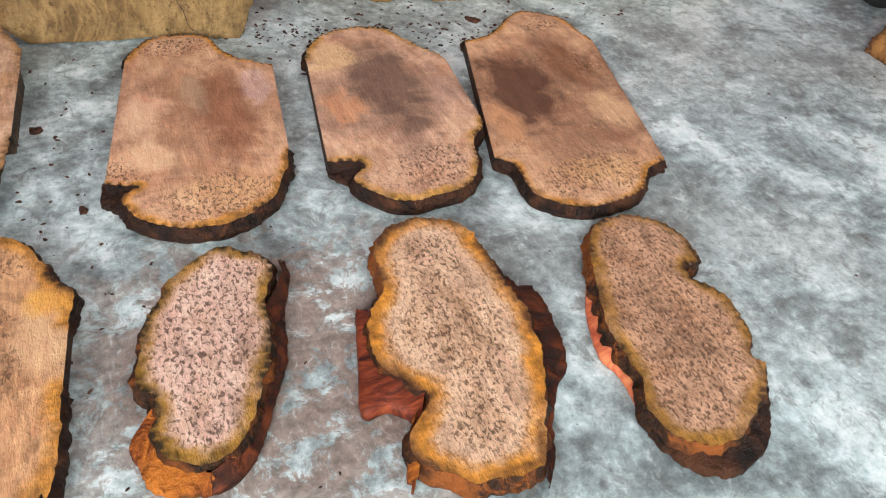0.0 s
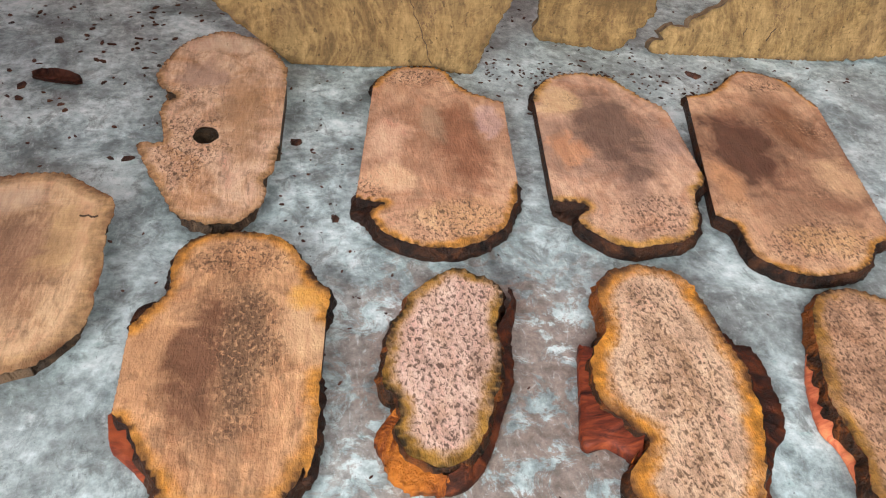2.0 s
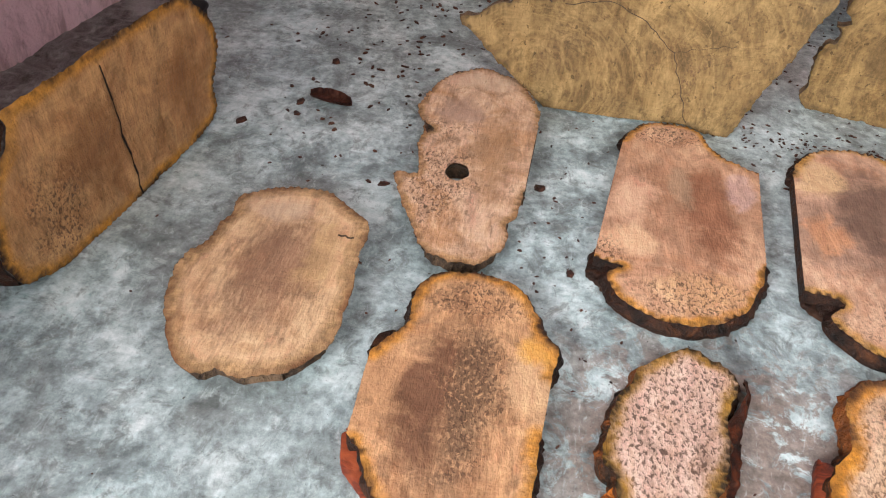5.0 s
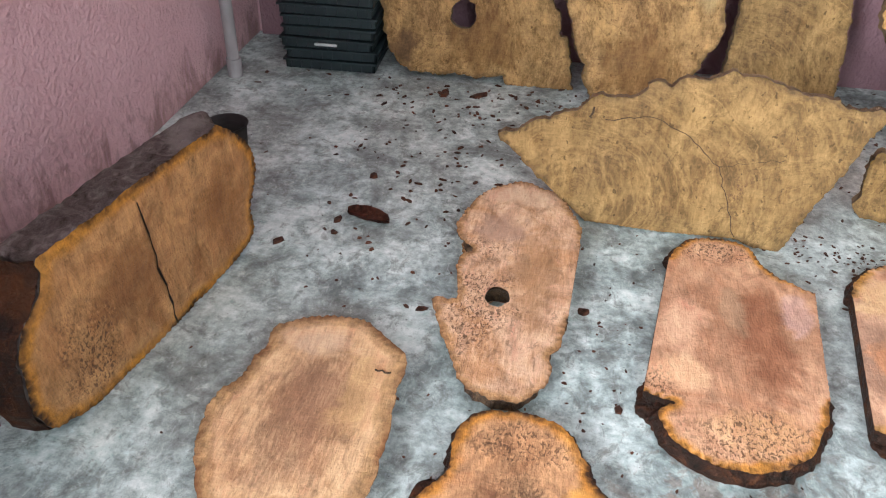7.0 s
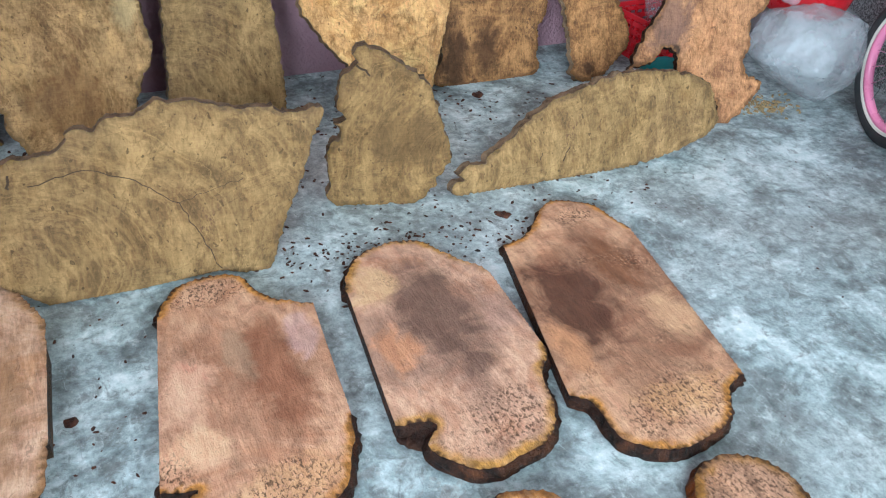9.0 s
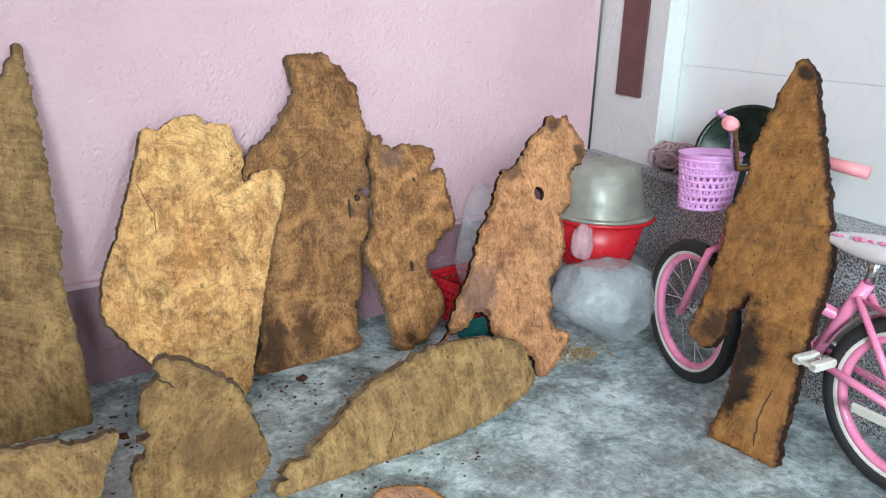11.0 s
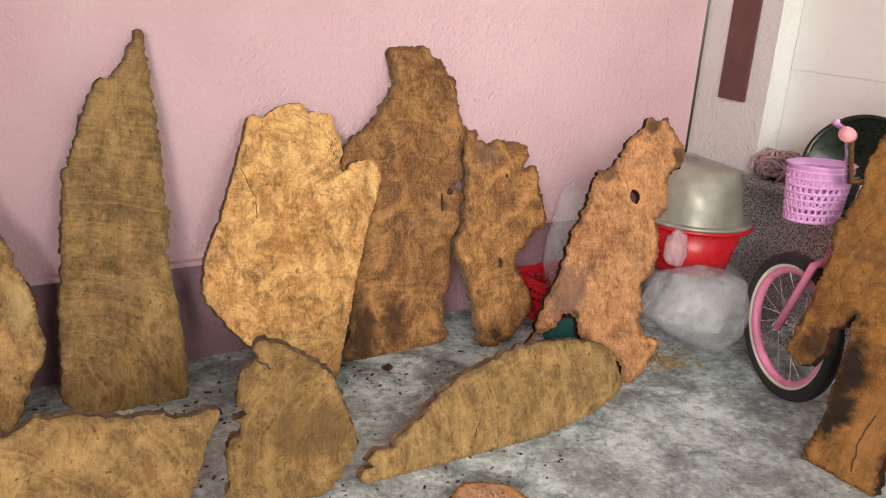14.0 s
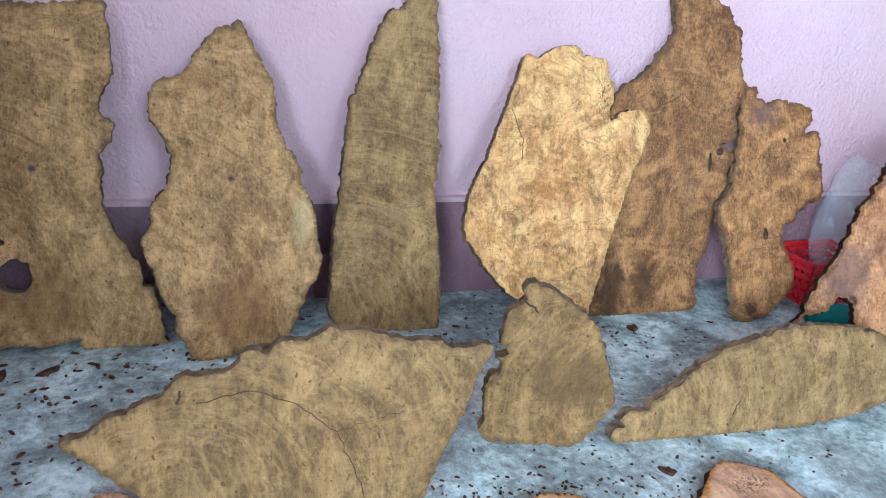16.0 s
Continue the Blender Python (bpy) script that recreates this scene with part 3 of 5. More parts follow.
def slab(name, ctrl, m, thick, wood, bark_mat, label, group, rough=0.003, flare=0.001, seed=1, holes=(), relief=0.0016, grid=0.010, rim_all=False, category="wood slab", taper=None, straight=0.085):
    """A sawn slice of burl: its face in local xy at z = 0, its thickness below, bark round its natural edge."""
    edge, nat = outline(ctrl, rough, seed, straight)
    if sum(edge[i].cross(edge[(i + 1) % len(edge)]) for i in range(len(edge))) < 0:
        edge, nat = edge[::-1], nat[::-1]
    loops = [edge] + [[Vector((x / 100 + r / 100 * (1 + 0.25 * noise.noise((k * 0.9, x, seed))) * math.cos(k * math.tau / 18), y / 100 + r * f / 100 * (1 + 0.25 * noise.noise((k * 0.8, y, seed + 5))) * math.sin(k * math.tau / 18))) for k in range(18)] for x, y, r, f in holes]
    verts, cons = [], []
    for lp in loops:
        s = len(verts)
        verts += lp
        cons += [(s + i, s + (i + 1) % len(lp)) for i in range(len(lp))]
    ring = np.array([(p.x, p.y) for p in edge])
    lo, hi = ring.min(0), ring.max(0)
    rnd = random.Random(seed)
    gx, gy = np.meshgrid(np.arange(lo[0], hi[0], grid), np.arange(lo[1], hi[1], grid))
    for x, y in zip(gx.ravel(), gy.ravel()):
        p = Vector((x + rnd.uniform(-0.3, 0.3) * grid, y + rnd.uniform(-0.3, 0.3) * grid))
        if inside(p, edge) and np.hypot(*(ring - (p.x, p.y)).T).min() > grid * 0.5:
            verts.append(p)
    v2, _, f2, *_ = delaunay_2d_cdt(verts, cons, [], 1, 1e-6)
    solid = [h for h in loops[1:]]
    f2 = [f for f in f2 if not any(inside((v2[f[0]] + v2[f[1]] + v2[f[2]]) / 3, h) for h in solid)]
    natural = ring[nat > 0.5] if (nat > 0.5).any() and not rim_all else ring
    xy = np.array([(p.x, p.y) for p in v2])
    rim = np.min(np.hypot(xy[:, None, 0] - natural[None, ::2, 0], xy[:, None, 1] - natural[None, ::2, 1]), axis=1)
    depth = np.min(np.hypot(xy[:, None, 0] - ring[None, ::2, 0], xy[:, None, 1] - ring[None, ::2, 1]), axis=1)
    top = [(x, y, relief * min(d / 0.02, 1.0) * (noise.noise((x * 22, y * 22, seed)) + 0.6 * noise.noise((x * 70, y * 70, seed))) - 0.003 * max(0.0, 1 - d / 0.006)) for (x, y), d in zip(xy, depth)]
    me = bpy.data.meshes.new(name)
    n = len(top)
    shrink = 0.87 if flare < 0 else 1.0
    me.from_pydata(top + [(x * shrink, y * shrink, -thick) for x, y in xy], [], [tuple(f) for f in f2] + [(f[0] + n, f[2] + n, f[1] + n) for f in f2])
    me.attributes.new("rim", "FLOAT", "POINT").data.foreach_set("value", np.concatenate([rim, rim]).astype(np.float32))
    me.materials.append(wood)
    for p in me.polygons:
        p.use_smooth = True
    ob = new(name, me)
    ob.matrix_world = m
    tagged(ob, label, category, group)
    bm = bmesh.new()
    levels = (0.0, 0.18, 0.4, 0.62, 0.82, 1.0)
    for li, lp in enumerate(loops):
        rings, k = [], len(lp)
        for f in levels:
            row = []
            for i, p in enumerate(lp):
                tan = (lp[(i + 1) % k] - lp[i - 1]).normalized()
                nrm = Vector((tan.y, -tan.x)) * (1 if li == 0 else -1)
                w = nat[i] if li == 0 else 0.4
                out = w * (flare * math.sin(f * 2.4) + 0.007 * math.sin(f * 3.1) * noise.noise((p.x * 60, p.y * 60, f * 4 + seed)) + 0.004 * math.sin(f * 3.0) * noise.noise((p.x * 170, p.y * 170, f * 9 + seed)))
                if taper and li == 0:
                    ux, uy, amt = taper
                    out += amt * f * max(0.0, nrm.x * ux + nrm.y * uy) ** 2
                row.append(bm.verts.new((p.x + nrm.x * out, p.y + nrm.y * out, -0.002 - (thick - 0.002) * f)))
            rings.append(row)
        for s, e in zip(rings, rings[1:]):
            for i in range(k):
                q = (s[i], e[i], e[(i + 1) % k], s[(i + 1) % k])
                bm.faces.new(q if li == 0 else q[::-1])
    part("bark_edge" if bark_mat is not SAWN else "edge", bm, bark_mat, ob, "rough bark edge of the slab" if bark_mat is not SAWN else "", True)
    return ob


def leaning(x, y, yaw, slope):
    """Pose of a slab that stands on its lower edge and leans back by slope."""
    u = Vector((math.cos(radians(yaw)), math.sin(radians(yaw)), 0))
    v = (Vector((-u.y, u.x, 0)) * slope + Vector((0, 0, 1))).normalized()
    n = u.cross(v)
    return Matrix(((u.x, v.x, n.x, x), (u.y, v.y, n.y, y), (u.z, v.z, n.z, 0.0), (0, 0, 0, 1)))


# ---- the setting ----


def wall(name, pts, material, label, kind="structure"):
    """An upright prism: plan corners, bottom and top."""
    plan, z0, z1 = pts
    bm = bmesh.new()
    a = [bm.verts.new((x, y, z0)) for x, y in plan]
    b = [bm.verts.new((x, y, z1)) for x, y in plan]
    bm.faces.new(a[::-1]), bm.faces.new(b)
    for i in range(len(plan)):
        j = (i + 1) % len(plan)
        bm.faces.new((a[i], a[j], b[j], b[i]))
    bmesh.ops.recalc_face_normals(bm, faces=bm.faces)
    return tagged(part(name, bm, material), label, "wall", kind=kind)


def side(y, d=0.0):
    """Right side of the place at depth y: the plinth's face, d metres behind it."""
    return 2.865 - 0.30 * (2.46 - y) + d


bm = bmesh.new()
bmesh.ops.create_grid(bm, x_segments=60, y_segments=60, size=1, matrix=Matrix.Translation((0.8, -0.2, 0)) @ Matrix.Diagonal((4.0, 4.0, 1, 1)))
tagged(part("floor", bm, FLOOR), "worn blue-grey painted concrete floor with stains", "floor", kind="structure")
wall("wall_north", ([(-0.66, 2.475), (2.885, 2.475), (2.885, 2.62), (-0.66, 2.62)], 0.0, 3.0), PINK, "rough plastered pink wall behind the leaning slabs")
wall("skirting_north", ([(-0.64, 2.455), (2.86, 2.455), (2.86, 2.475), (-0.64, 2.475)], 0.0, 0.268), SKIRT, "mauve painted skirting band along the pink wall")
wall("skirting_ledge", ([(-0.64, 2.45), (2.86, 2.45), (2.86, 2.475), (-0.64, 2.475)], 0.268, 0.28), PINK, "narrow pink ledge on top of the skirting")
# south end, out of view, set where it shades the added side lamp
wall("wall_west", ([(-0.80, -0.05), (-0.655, -0.05), (-0.655, 2.62), (-0.80, 2.62)], 0.0, 3.0), PINK_DIRTY, "pink wall with brown mud splashes near the floor")
wall("pilaster_west", ([(-0.655, 0.55), (-0.465, 0.55), (-0.465, 0.93), (-0.655, 0.93)], 0.24, 3.0), PILASTER, "bright pink pilaster on the west wall")
wall("pilaster_base", ([(-0.655, 0.545), (-0.455, 0.545), (-0.455, 0.94), (-0.655, 0.94)], 0.0, 0.225), SKIRT, "mauve painted foot of the pilaster")
wall("pilaster_ledge", ([(-0.655, 0.54), (-0.45, 0.54), (-0.45, 0.945), (-0.655, 0.945)], 0.225, 0.24), WHITE, "white ledge on the pilaster foot")
wall("wall_column", ([(side(2.475, 0.03), 2.475), (side(2.095, 0.03), 2.095), (side(2.095, 0.25), 2.095), (side(2.475, 0.25), 2.475)], 0.0, 3.0), WHITE, "white painted column at the corner")
wall("column_trim", ([(side(2.335, 0.02), 2.335), (side(2.195, 0.02), 2.195), (side(2.195, 0.03), 2.195), (side(2.335, 0.03), 2.335)], 0.705, 2.6), BROWN, "brown vertical inset strip on the white column")
plinth = wall("plinth", ([(side(2.455), 2.455), (side(-3.0), -3.0), (side(-3.0, 0.2), -3.0), (side(2.455, 0.2), 2.455)], 0.0, 0.455), GRANITE, "grey speckled granite plinth")
wall("plinth_cap", ([(side(2.453, -0.015), 2.453), (side(-3.0, -0.015), -3.0), (side(-3.0, 0.13), -3.0), (side(2.453, 0.13), 2.453)], 0.455, 0.48), GRANITE, "polished granite slab capping the plinth")
east = wall("wall_east", ([(side(2.095, 0.1335), 2.095), (side(-3.0, 0.1335), -3.0), (side(-3.0, 0.30), -3.0), (side(2.095, 0.30), 2.095)], 0.0, 3.0), WHITE, "white wall faced with marbled tiles")
for row, (z0, z1) in enumerate(((0.482, 0.8255), (0.827, 1.4325), (1.434, 2.03), (2.034, 2.63))):
    for col in range(5):
        y1 = 2.092 - col * 1.2
        y0 = max(y1 - 1.197, -3.0)
        bm = bmesh.new()
        lo = [bm.verts.new(p) for p in ((side(y1, 0.13), y1, z0), (side(y0, 0.13), y0, z0), (side(y0, 0.143), y0, z0), (side(y1, 0.143), y1, z0))]
        hi = [bm.verts.new((v.co.x, v.co.y, z1)) for v in lo]
        bm.faces.new(lo), bm.faces.new(hi)
        for i in range(4):
            bm.faces.new((lo[i], lo[(i + 1) % 4], hi[(i + 1) % 4], hi[i]))
        bmesh.ops.recalc_face_normals(bm, faces=bm.faces)
        part("tile", bm, TILE, east)
# ceiling stays out of view; added to close off the sky overhead
bm = bmesh.new()
box(bm, (-0.9, -3.0, 3.0), (4.2, 2.7, 3.12))
tagged(part("ceiling", bm, WHITE), "unseen white ceiling slab added overhead", "ceiling", kind="structure")

# outlines of the slabs, in centimetres
TWO_EDGED = [(-10.3, 23), (-9.1, 25.4), (-7.1, 28.7), (-4.9, 30.3), (-1.9, 31), (1.2, 31), (3.6, 30), (5.1, 28.5), (5.8, 25.8), (7.1, 23), (8.8, 21.1), (11.5, 19.2), (14.4, 17.5), (11.6, -8.6), (10.8, -12), (9.7, -14.7), (8.7, -16.3), (7.7, -18.9), (6.2, -20.5), (4.6, -21.8), (2.6, -23.1), (0.1, -24), (-2.3, -24.4), (-5.3, -24.2), (-7.4, -23.5), (-9.5, -22.4), (-11.6, -21), (-12.8, -19.3), (-13.6, -17.1), (-13.8, -15.4), (-12.8, -14.4), (-11.3, -13.8), (-11.6, -13), (-13.9, -12.8), (-15.8, -12)]
ARCHED = [(-12.1, 17.6), (-11.3, 20.3), (-9.1, 23.9), (-6.1, 26.7), (-2.9, 27.9), (1.9, 28.5), (5.2, 27.6), (7.2, 25.9), (8.5, 23.1), (10.3, 19.8), (12.4, 17.2), (13.8, 15.4), (14.3, 13.6), (13.1, -7.9), (12.1, -10.2), (9.9, -11.9), (8.7, -14.5), (8.1, -17.7), (7.1, -20.4), (5.4, -23), (2.8, -24.8), (0.1, -25.5), (-3, -25.9), (-6.1, -26.4), (-8.7, -25.4), (-11, -23.7), (-12.3, -21.9), (-13.5, -19.8), (-12.7, -18.2), (-11.1, -16.9), (-11, -15.4), (-13.5, -14.6), (-16.3, -14)]
TILTED = [(-9, 26.1), (-5.3, 26.6), (-1.5, 28.5), (3, 32.7), (6.3, 35.7), (10.1, 36.6), (13.6, 34.8), (16.4, 32.6), (17.5, 28.7), (17.9, 25.1), (18.8, 22.4), (10.1, -19.7), (7.9, -19.7), (5, -21.7), (2.3, -25.2), (-0.3, -26.7), (-3.7, -27.4), (-6.9, -27.9), (-9.7, -27.7), (-12.6, -26.6), (-15, -24.8), (-16.5, -23.3), (-17.1, -21), (-16.8, -18.9), (-16.5, -16.9), (-16.8, -14.9), (-17.8, -13.9), (-19.3, -12.7)]
SPOTTED = [(4.9, 17.4), (7.3, 15.6), (9.2, 13.9), (9.5, 11.7), (8.4, 9.6), (7.4, 6.8), (7.3, 3.2), (6.6, -0.8), (5.8, -3.9), (4.5, -6.6), (3.4, -8.7), (2.4, -11.3), (1, -13.4), (-0.5, -14.5), (-2.3, -15), (-4, -14.9), (-5.5, -14.2), (-6.8, -12.9), (-7.8, -10.8), (-8, -9.3), (-7.2, -7.9), (-7.3, -6), (-7.1, -4.9), (-8.5, -3.7), (-8.7, -1.7), (-8.2, 0.7), (-7.7, 3.7), (-7, 6.3), (-5.5, 9), (-3.7, 12.3), (-1.4, 14.8), (0.9, 16.2), (3.2, 17.3)]
WAISTED = [(4.3, 23.3), (1, 23.1), (-2, 21.5), (-4.1, 18.9), (-4.7, 15.9), (-4.9, 13.5), (-5.7, 10.5), (-8.3, 7), (-9.7, 3.4), (-9.9, 0.7), (-9.4, -1.7), (-8.1, -4), (-6.4, -5.8), (-5.7, -7.2), (-6.5, -8.8), (-7.9, -9.9), (-9.1, -11.2), (-9.9, -13.2), (-9.7, -14.9), (-8.4, -16), (-6.5, -17.5), (-4.4, -19.3), (-2, -19.5), (0.4, -19.7), (3.5, -19.5), (4.7, -17.6), (6.1, -14.6), (8.3, -10.2), (10.3, -5.5), (11.4, -0.7), (11.8, 3.3), (11.2, 7.4), (11, 11.7), (10.9, 16.1), (10.1, 19.6), (7.7, 22.1)]
KIDNEY = [(-1.6, 20.6), (0.5, 21.5), (3.3, 21.8), (6.2, 21.4), (8.5, 19.9), (10, 18.2), (11, 15.5), (11.1, 12.5), (10.6, 10.1), (9.1, 9.3), (8, 9.7), (7, 7.8), (7.4, 6.2), (8.7, 4.9), (9.8, 2.9), (10.1, 0.8), (9.5, -1.6), (9, -4.2), (7, -6.7), (6.6, -8.2), (7.3, -9.3), (5.9, -11.4), (3, -14.3), (0.3, -16.1), (-2.5, -17.6), (-5.3, -18.1), (-7.9, -17.7), (-9.5, -16.5), (-10.7, -15.2), (-11.5, -13.4), (-11.7, -11.2), (-11, -9.4), (-10.3, -6.9), (-10.2, -4), (-10.2, -1), (-9.7, 2.5), (-8.6, 6), (-7, 10.1), (-5.8, 13.4), (-4.2, 16.8)]
BROAD = [(-8.1, 13.4), (-8.1, 16), (-7.5, 19), (-5.6, 21.8), (-2.9, 22.7), (0.8, 23), (4.6, 22.3), (7.4, 20.7), (8.8, 18.5), (10.2, 15.7), (11, 13.3), (12.7, 11.2), (13.4, 9.6), (12.7, 4.7), (11.7, -5), (11.1, -12.8), (10.6, -16.1), (9.6, -19), (9.5, -17.5), (7.5, -21), (4, -23), (-0.5, -23), (-5.5, -21), (-6, -19.2), (-7, -16.8), (-8.3, -14.7), (-9.3, -12.5), (-10.5, -10.5), (-12.1, -8.8), (-12.1, 5.2), (-9.5, 8.5), (-8.3, 10.9)]
HOLED = [(-8.2, 25), (-5.2, 29.3), (-0.1, 32.1), (4.5, 30.3), (7.7, 28.6), (9.7, 23.9), (12, 18.8), (12.3, 10.7), (11.7, 1), (11.2, -9.1), (10.3, -16), (9, -18.5), (9.3, -23.4), (7.1, -26.9), (4.8, -29.2), (2.1, -29.1), (-0.5, -28.7), (-3.3, -27.5), (-4.8, -24.5), (-6.4, -21.2), (-8.5, -16.8), (-11, -11), (-11.2, -8), (-7.9, -7.5), (-8.6, -1.6), (-9.1, 3.7), (-7.1, 6.7), (-9.1, 8.9), (-11.1, 12.1), (-10.8, 16.8), (-9.8, 21.2)]
ROUNDED = [(-10.3, 16.3), (-7.8, 18.7), (-4, 20.7), (0.3, 21.2), (4, 21), (6.8, 18.8), (10.2, 16.3), (12.2, 13.6), (12.6, 10.7), (12.2, 7.6), (12.6, 4), (13, -0.4), (12.9, -3.8), (13, -9.4), (12, -12.3), (10, -15.6), (7.8, -17.7), (4.6, -18.6), (2.4, -19.6), (0.2, -18.9), (-1.1, -18.5), (-2, -19.3), (-4.7, -19.7), (-7.1, -18.1), (-9, -15.3), (-10.8, -11.8), (-12.7, -6.5), (-13.5, -3.2), (-13.4, 1.5), (-11.4, 4.9), (-10.9, 9.1), (-10, 12.5)]
FAN = [(-18.6, 15.3), (-15.4, 16.6), (-11.4, 19.2), (-8.6, 19.8), (-8, 21), (-4.6, 21.8), (-3.3, 23), (-0.1, 25.6), (1.9, 25.3), (7.9, 26.6), (8.7, 28.6), (10.8, 29.7), (12.9, 28.8), (15.4, 30.5), (19.3, 30.8), (22.3, 32.3), (26.1, 32.4), (29.4, 32), (34.1, 30.6), (38.7, 30), (41.8, 30), (43.4, 28.4), (50.4, 28.9), (49.5, 25.9), (47, 19.9), (43.9, 13.1), (40.6, 6.1), (38.4, 0), (33.2, 0.2), (29.2, 1.3), (15.4, 0.4), (1, 0.3), (-8.2, 7.1), (-14.1, 11.6)]
POINTED_BLOCK = [(5.4, 33), (6.7, 33.5), (9.6, 32.6), (13.4, 30.3), (17.4, 27.2), (19.9, 24.7), (21.6, 20.6), (23, 16), (24.4, 10.5), (21.2, 4.6), (17.7, 0.3), (10.6, 0), (4.6, -0), (0.8, 0.2), (-0.9, 1.3), (-0.8, 5.4), (-1.3, 10.2), (-0.9, 13.4), (1.6, 14.8), (1.4, 16.8), (0.1, 18.2), (3, 18.8), (1.6, 21), (1.3, 23.7), (2, 27.5), (3.7, 28.8), (5.2, 30.3), (4.4, 31.9)]
FISH = [(-1.6, 0.5), (-1.1, 2.6), (1.2, 3.3), (0, 4.8), (2.8, 6.7), (6.1, 6.3), (8.3, 8.7), (13.2, 10.9), (16.2, 14.1), (20.7, 16.5), (24.4, 18.4), (29.7, 19.6), (35.9, 21.3), (40.7, 22.3), (47.1, 22.4), (53.8, 21.8), (60.5, 20.6), (65.7, 18.5), (68.3, 16), (69.9, 12.3), (70.6, 9.3), (69.1, 6), (64.9, 3.9), (59.5, 2.5), (50.8, 0.9), (37.7, 0), (23.9, 0), (12.4, 0), (4.2, 0)]
RING_HOLE = [(20.9, 74.3), (29.6, 74.8), (30.5, 69.7), (30.9, 60.6), (28.9, 56.7), (27.9, 52.5), (30.5, 50), (29.9, 46.9), (27.7, 43.5), (27.9, 39.1), (27.4, 34.1), (28.6, 29.4), (31.1, 23.8), (34.2, 19), (34.8, 14.3), (37.2, 12.3), (38.9, 1.7), (39.4, 0.2), (30.2, 0), (21.8, 0), (20.7, 2.1), (14.5, 1.4), (8.1, 1.7), (3.4, 1.4), (-1.3, 1.7), (-6, 2.4), (-9.6, 6.9), (-11.6, 11.8), (-12.2, 16.9), (-12.7, 21.7), (-11, 40), (-6.5, 52), (-2, 66), (5, 73)]
FLAME = [(16.9, 75.2), (19, 71.7), (21.4, 67.4), (23.5, 62.6), (24.6, 58.5), (24.6, 54), (25.9, 49.5), (28.9, 44.9), (30.2, 39.5), (31.9, 34.8), (33.1, 28.3), (33.9, 20.7), (31, 15.2), (27.6, 7.9), (25.2, 4.3), (16.1, 1.1), (7.6, 0), (5.5, 1), (2.3, 5.8), (1.6, 10.4), (-0.8, 14.1), (-1.9, 18.6), (-4.7, 26.6), (-2.7, 30.1), (-2.6, 34.5), (0.9, 38.8), (1.9, 44), (1.2, 47.6), (-0.7, 51.9), (-2.2, 54.5), (-1.6, 60), (1, 62.5), (3, 62.3), (5.1, 63.7), (7.7, 67.7), (11.2, 71.8), (13.9, 74.1), (15.6, 73.7)]
BLADE = [(21.3, 88), (22.1, 82.5), (22.6, 72.6), (23.1, 61.4), (23.1, 52.2), (23.5, 41.8), (22.6, 34.8), (23.7, 25.2), (24.3, 13.1), (23.5, 0), (12.4, 0), (3.4, 0), (-0.4, 1.2), (-3.5, 5.9), (-2.6, 14.8), (-2.3, 23.9), (-1.1, 32.6), (0.3, 43.6), (1.6, 52.2), (1.4, 55.4), (3.2, 58.7), (5.2, 64), (7.7, 70.4), (10.3, 75.8), (13.7, 77.5), (16.6, 80.7), (19.7, 85.8)]
BRIGHT = [(6.1, 71.1), (9.2, 70.5), (12.6, 72.2), (15.4, 73.5), (20.9, 73.8), (22, 71.3), (25.5, 71.5), (28.5, 70), (29.1, 66.8), (30.8, 63.4), (29, 56.4), (30.6, 55.8), (33, 57.5), (38.3, 58.1), (41, 54.6), (39.2, 48.7), (34.4, 39.3), (30.1, 27.8), (25.7, 15.6), (20.7, 2.9), (18.4, 0), (-0.6, 12.4), (-6.6, 19.9), (-10.6, 26.3), (-10.9, 29.8), (-9.4, 36.7), (-6.4, 42.5), (-3.3, 48.1), (-0.9, 54), (1.8, 60.5), (3.4, 64.8)]
TALL = [(17.7, 85.6), (21.9, 86), (29.9, 86.3), (31.3, 83.8), (34.5, 82.3), (36.9, 78.4), (38.8, 76.9), (39.3, 69.7), (40.6, 61.5), (39.2, 54.8), (39.3, 48), (35.3, 46.9), (37.2, 45.3), (39.2, 43.2), (37.4, 38.4), (37.6, 34.2), (34.9, 30.9), (33.4, 23.5), (32.3, 16.7), (29.8, 12.7), (29.6, 7.2), (28, 0), (-1.7, 0.5), (-0.9, 8.7), (0.1, 26.1), (0.4, 44.7), (0.4, 54.3), (2.4, 59.2), (4.6, 62.1), (7.6, 62.9), (9.8, 65.3), (13.7, 69.1), (16.8, 73.6), (18.6, 76.7), (17.9, 81.1)]
RAGGED = [(12.4, 65.4), (14.4, 66), (16.7, 65.3), (17.1, 62.4), (21.3, 60.9), (24, 62.2), (29.3, 61.3), (35.4, 59.8), (34.7, 55.3), (32.4, 52.4), (38.1, 52.9), (37.9, 46.3), (38.5, 38.9), (37.6, 33.8), (32.8, 32.8), (28.5, 28.1), (24.5, 26.2), (24.6, 21.3), (27.2, 15.1), (27.2, 9.4), (20.9, 3.9), (16.2, 1.2), (10, 0), (7, 2.5), (7, 10.7), (5.9, 16.3), (5.2, 23.4), (2.7, 27.6), (3.9, 33), (7.5, 38.2), (9.8, 47.8)]
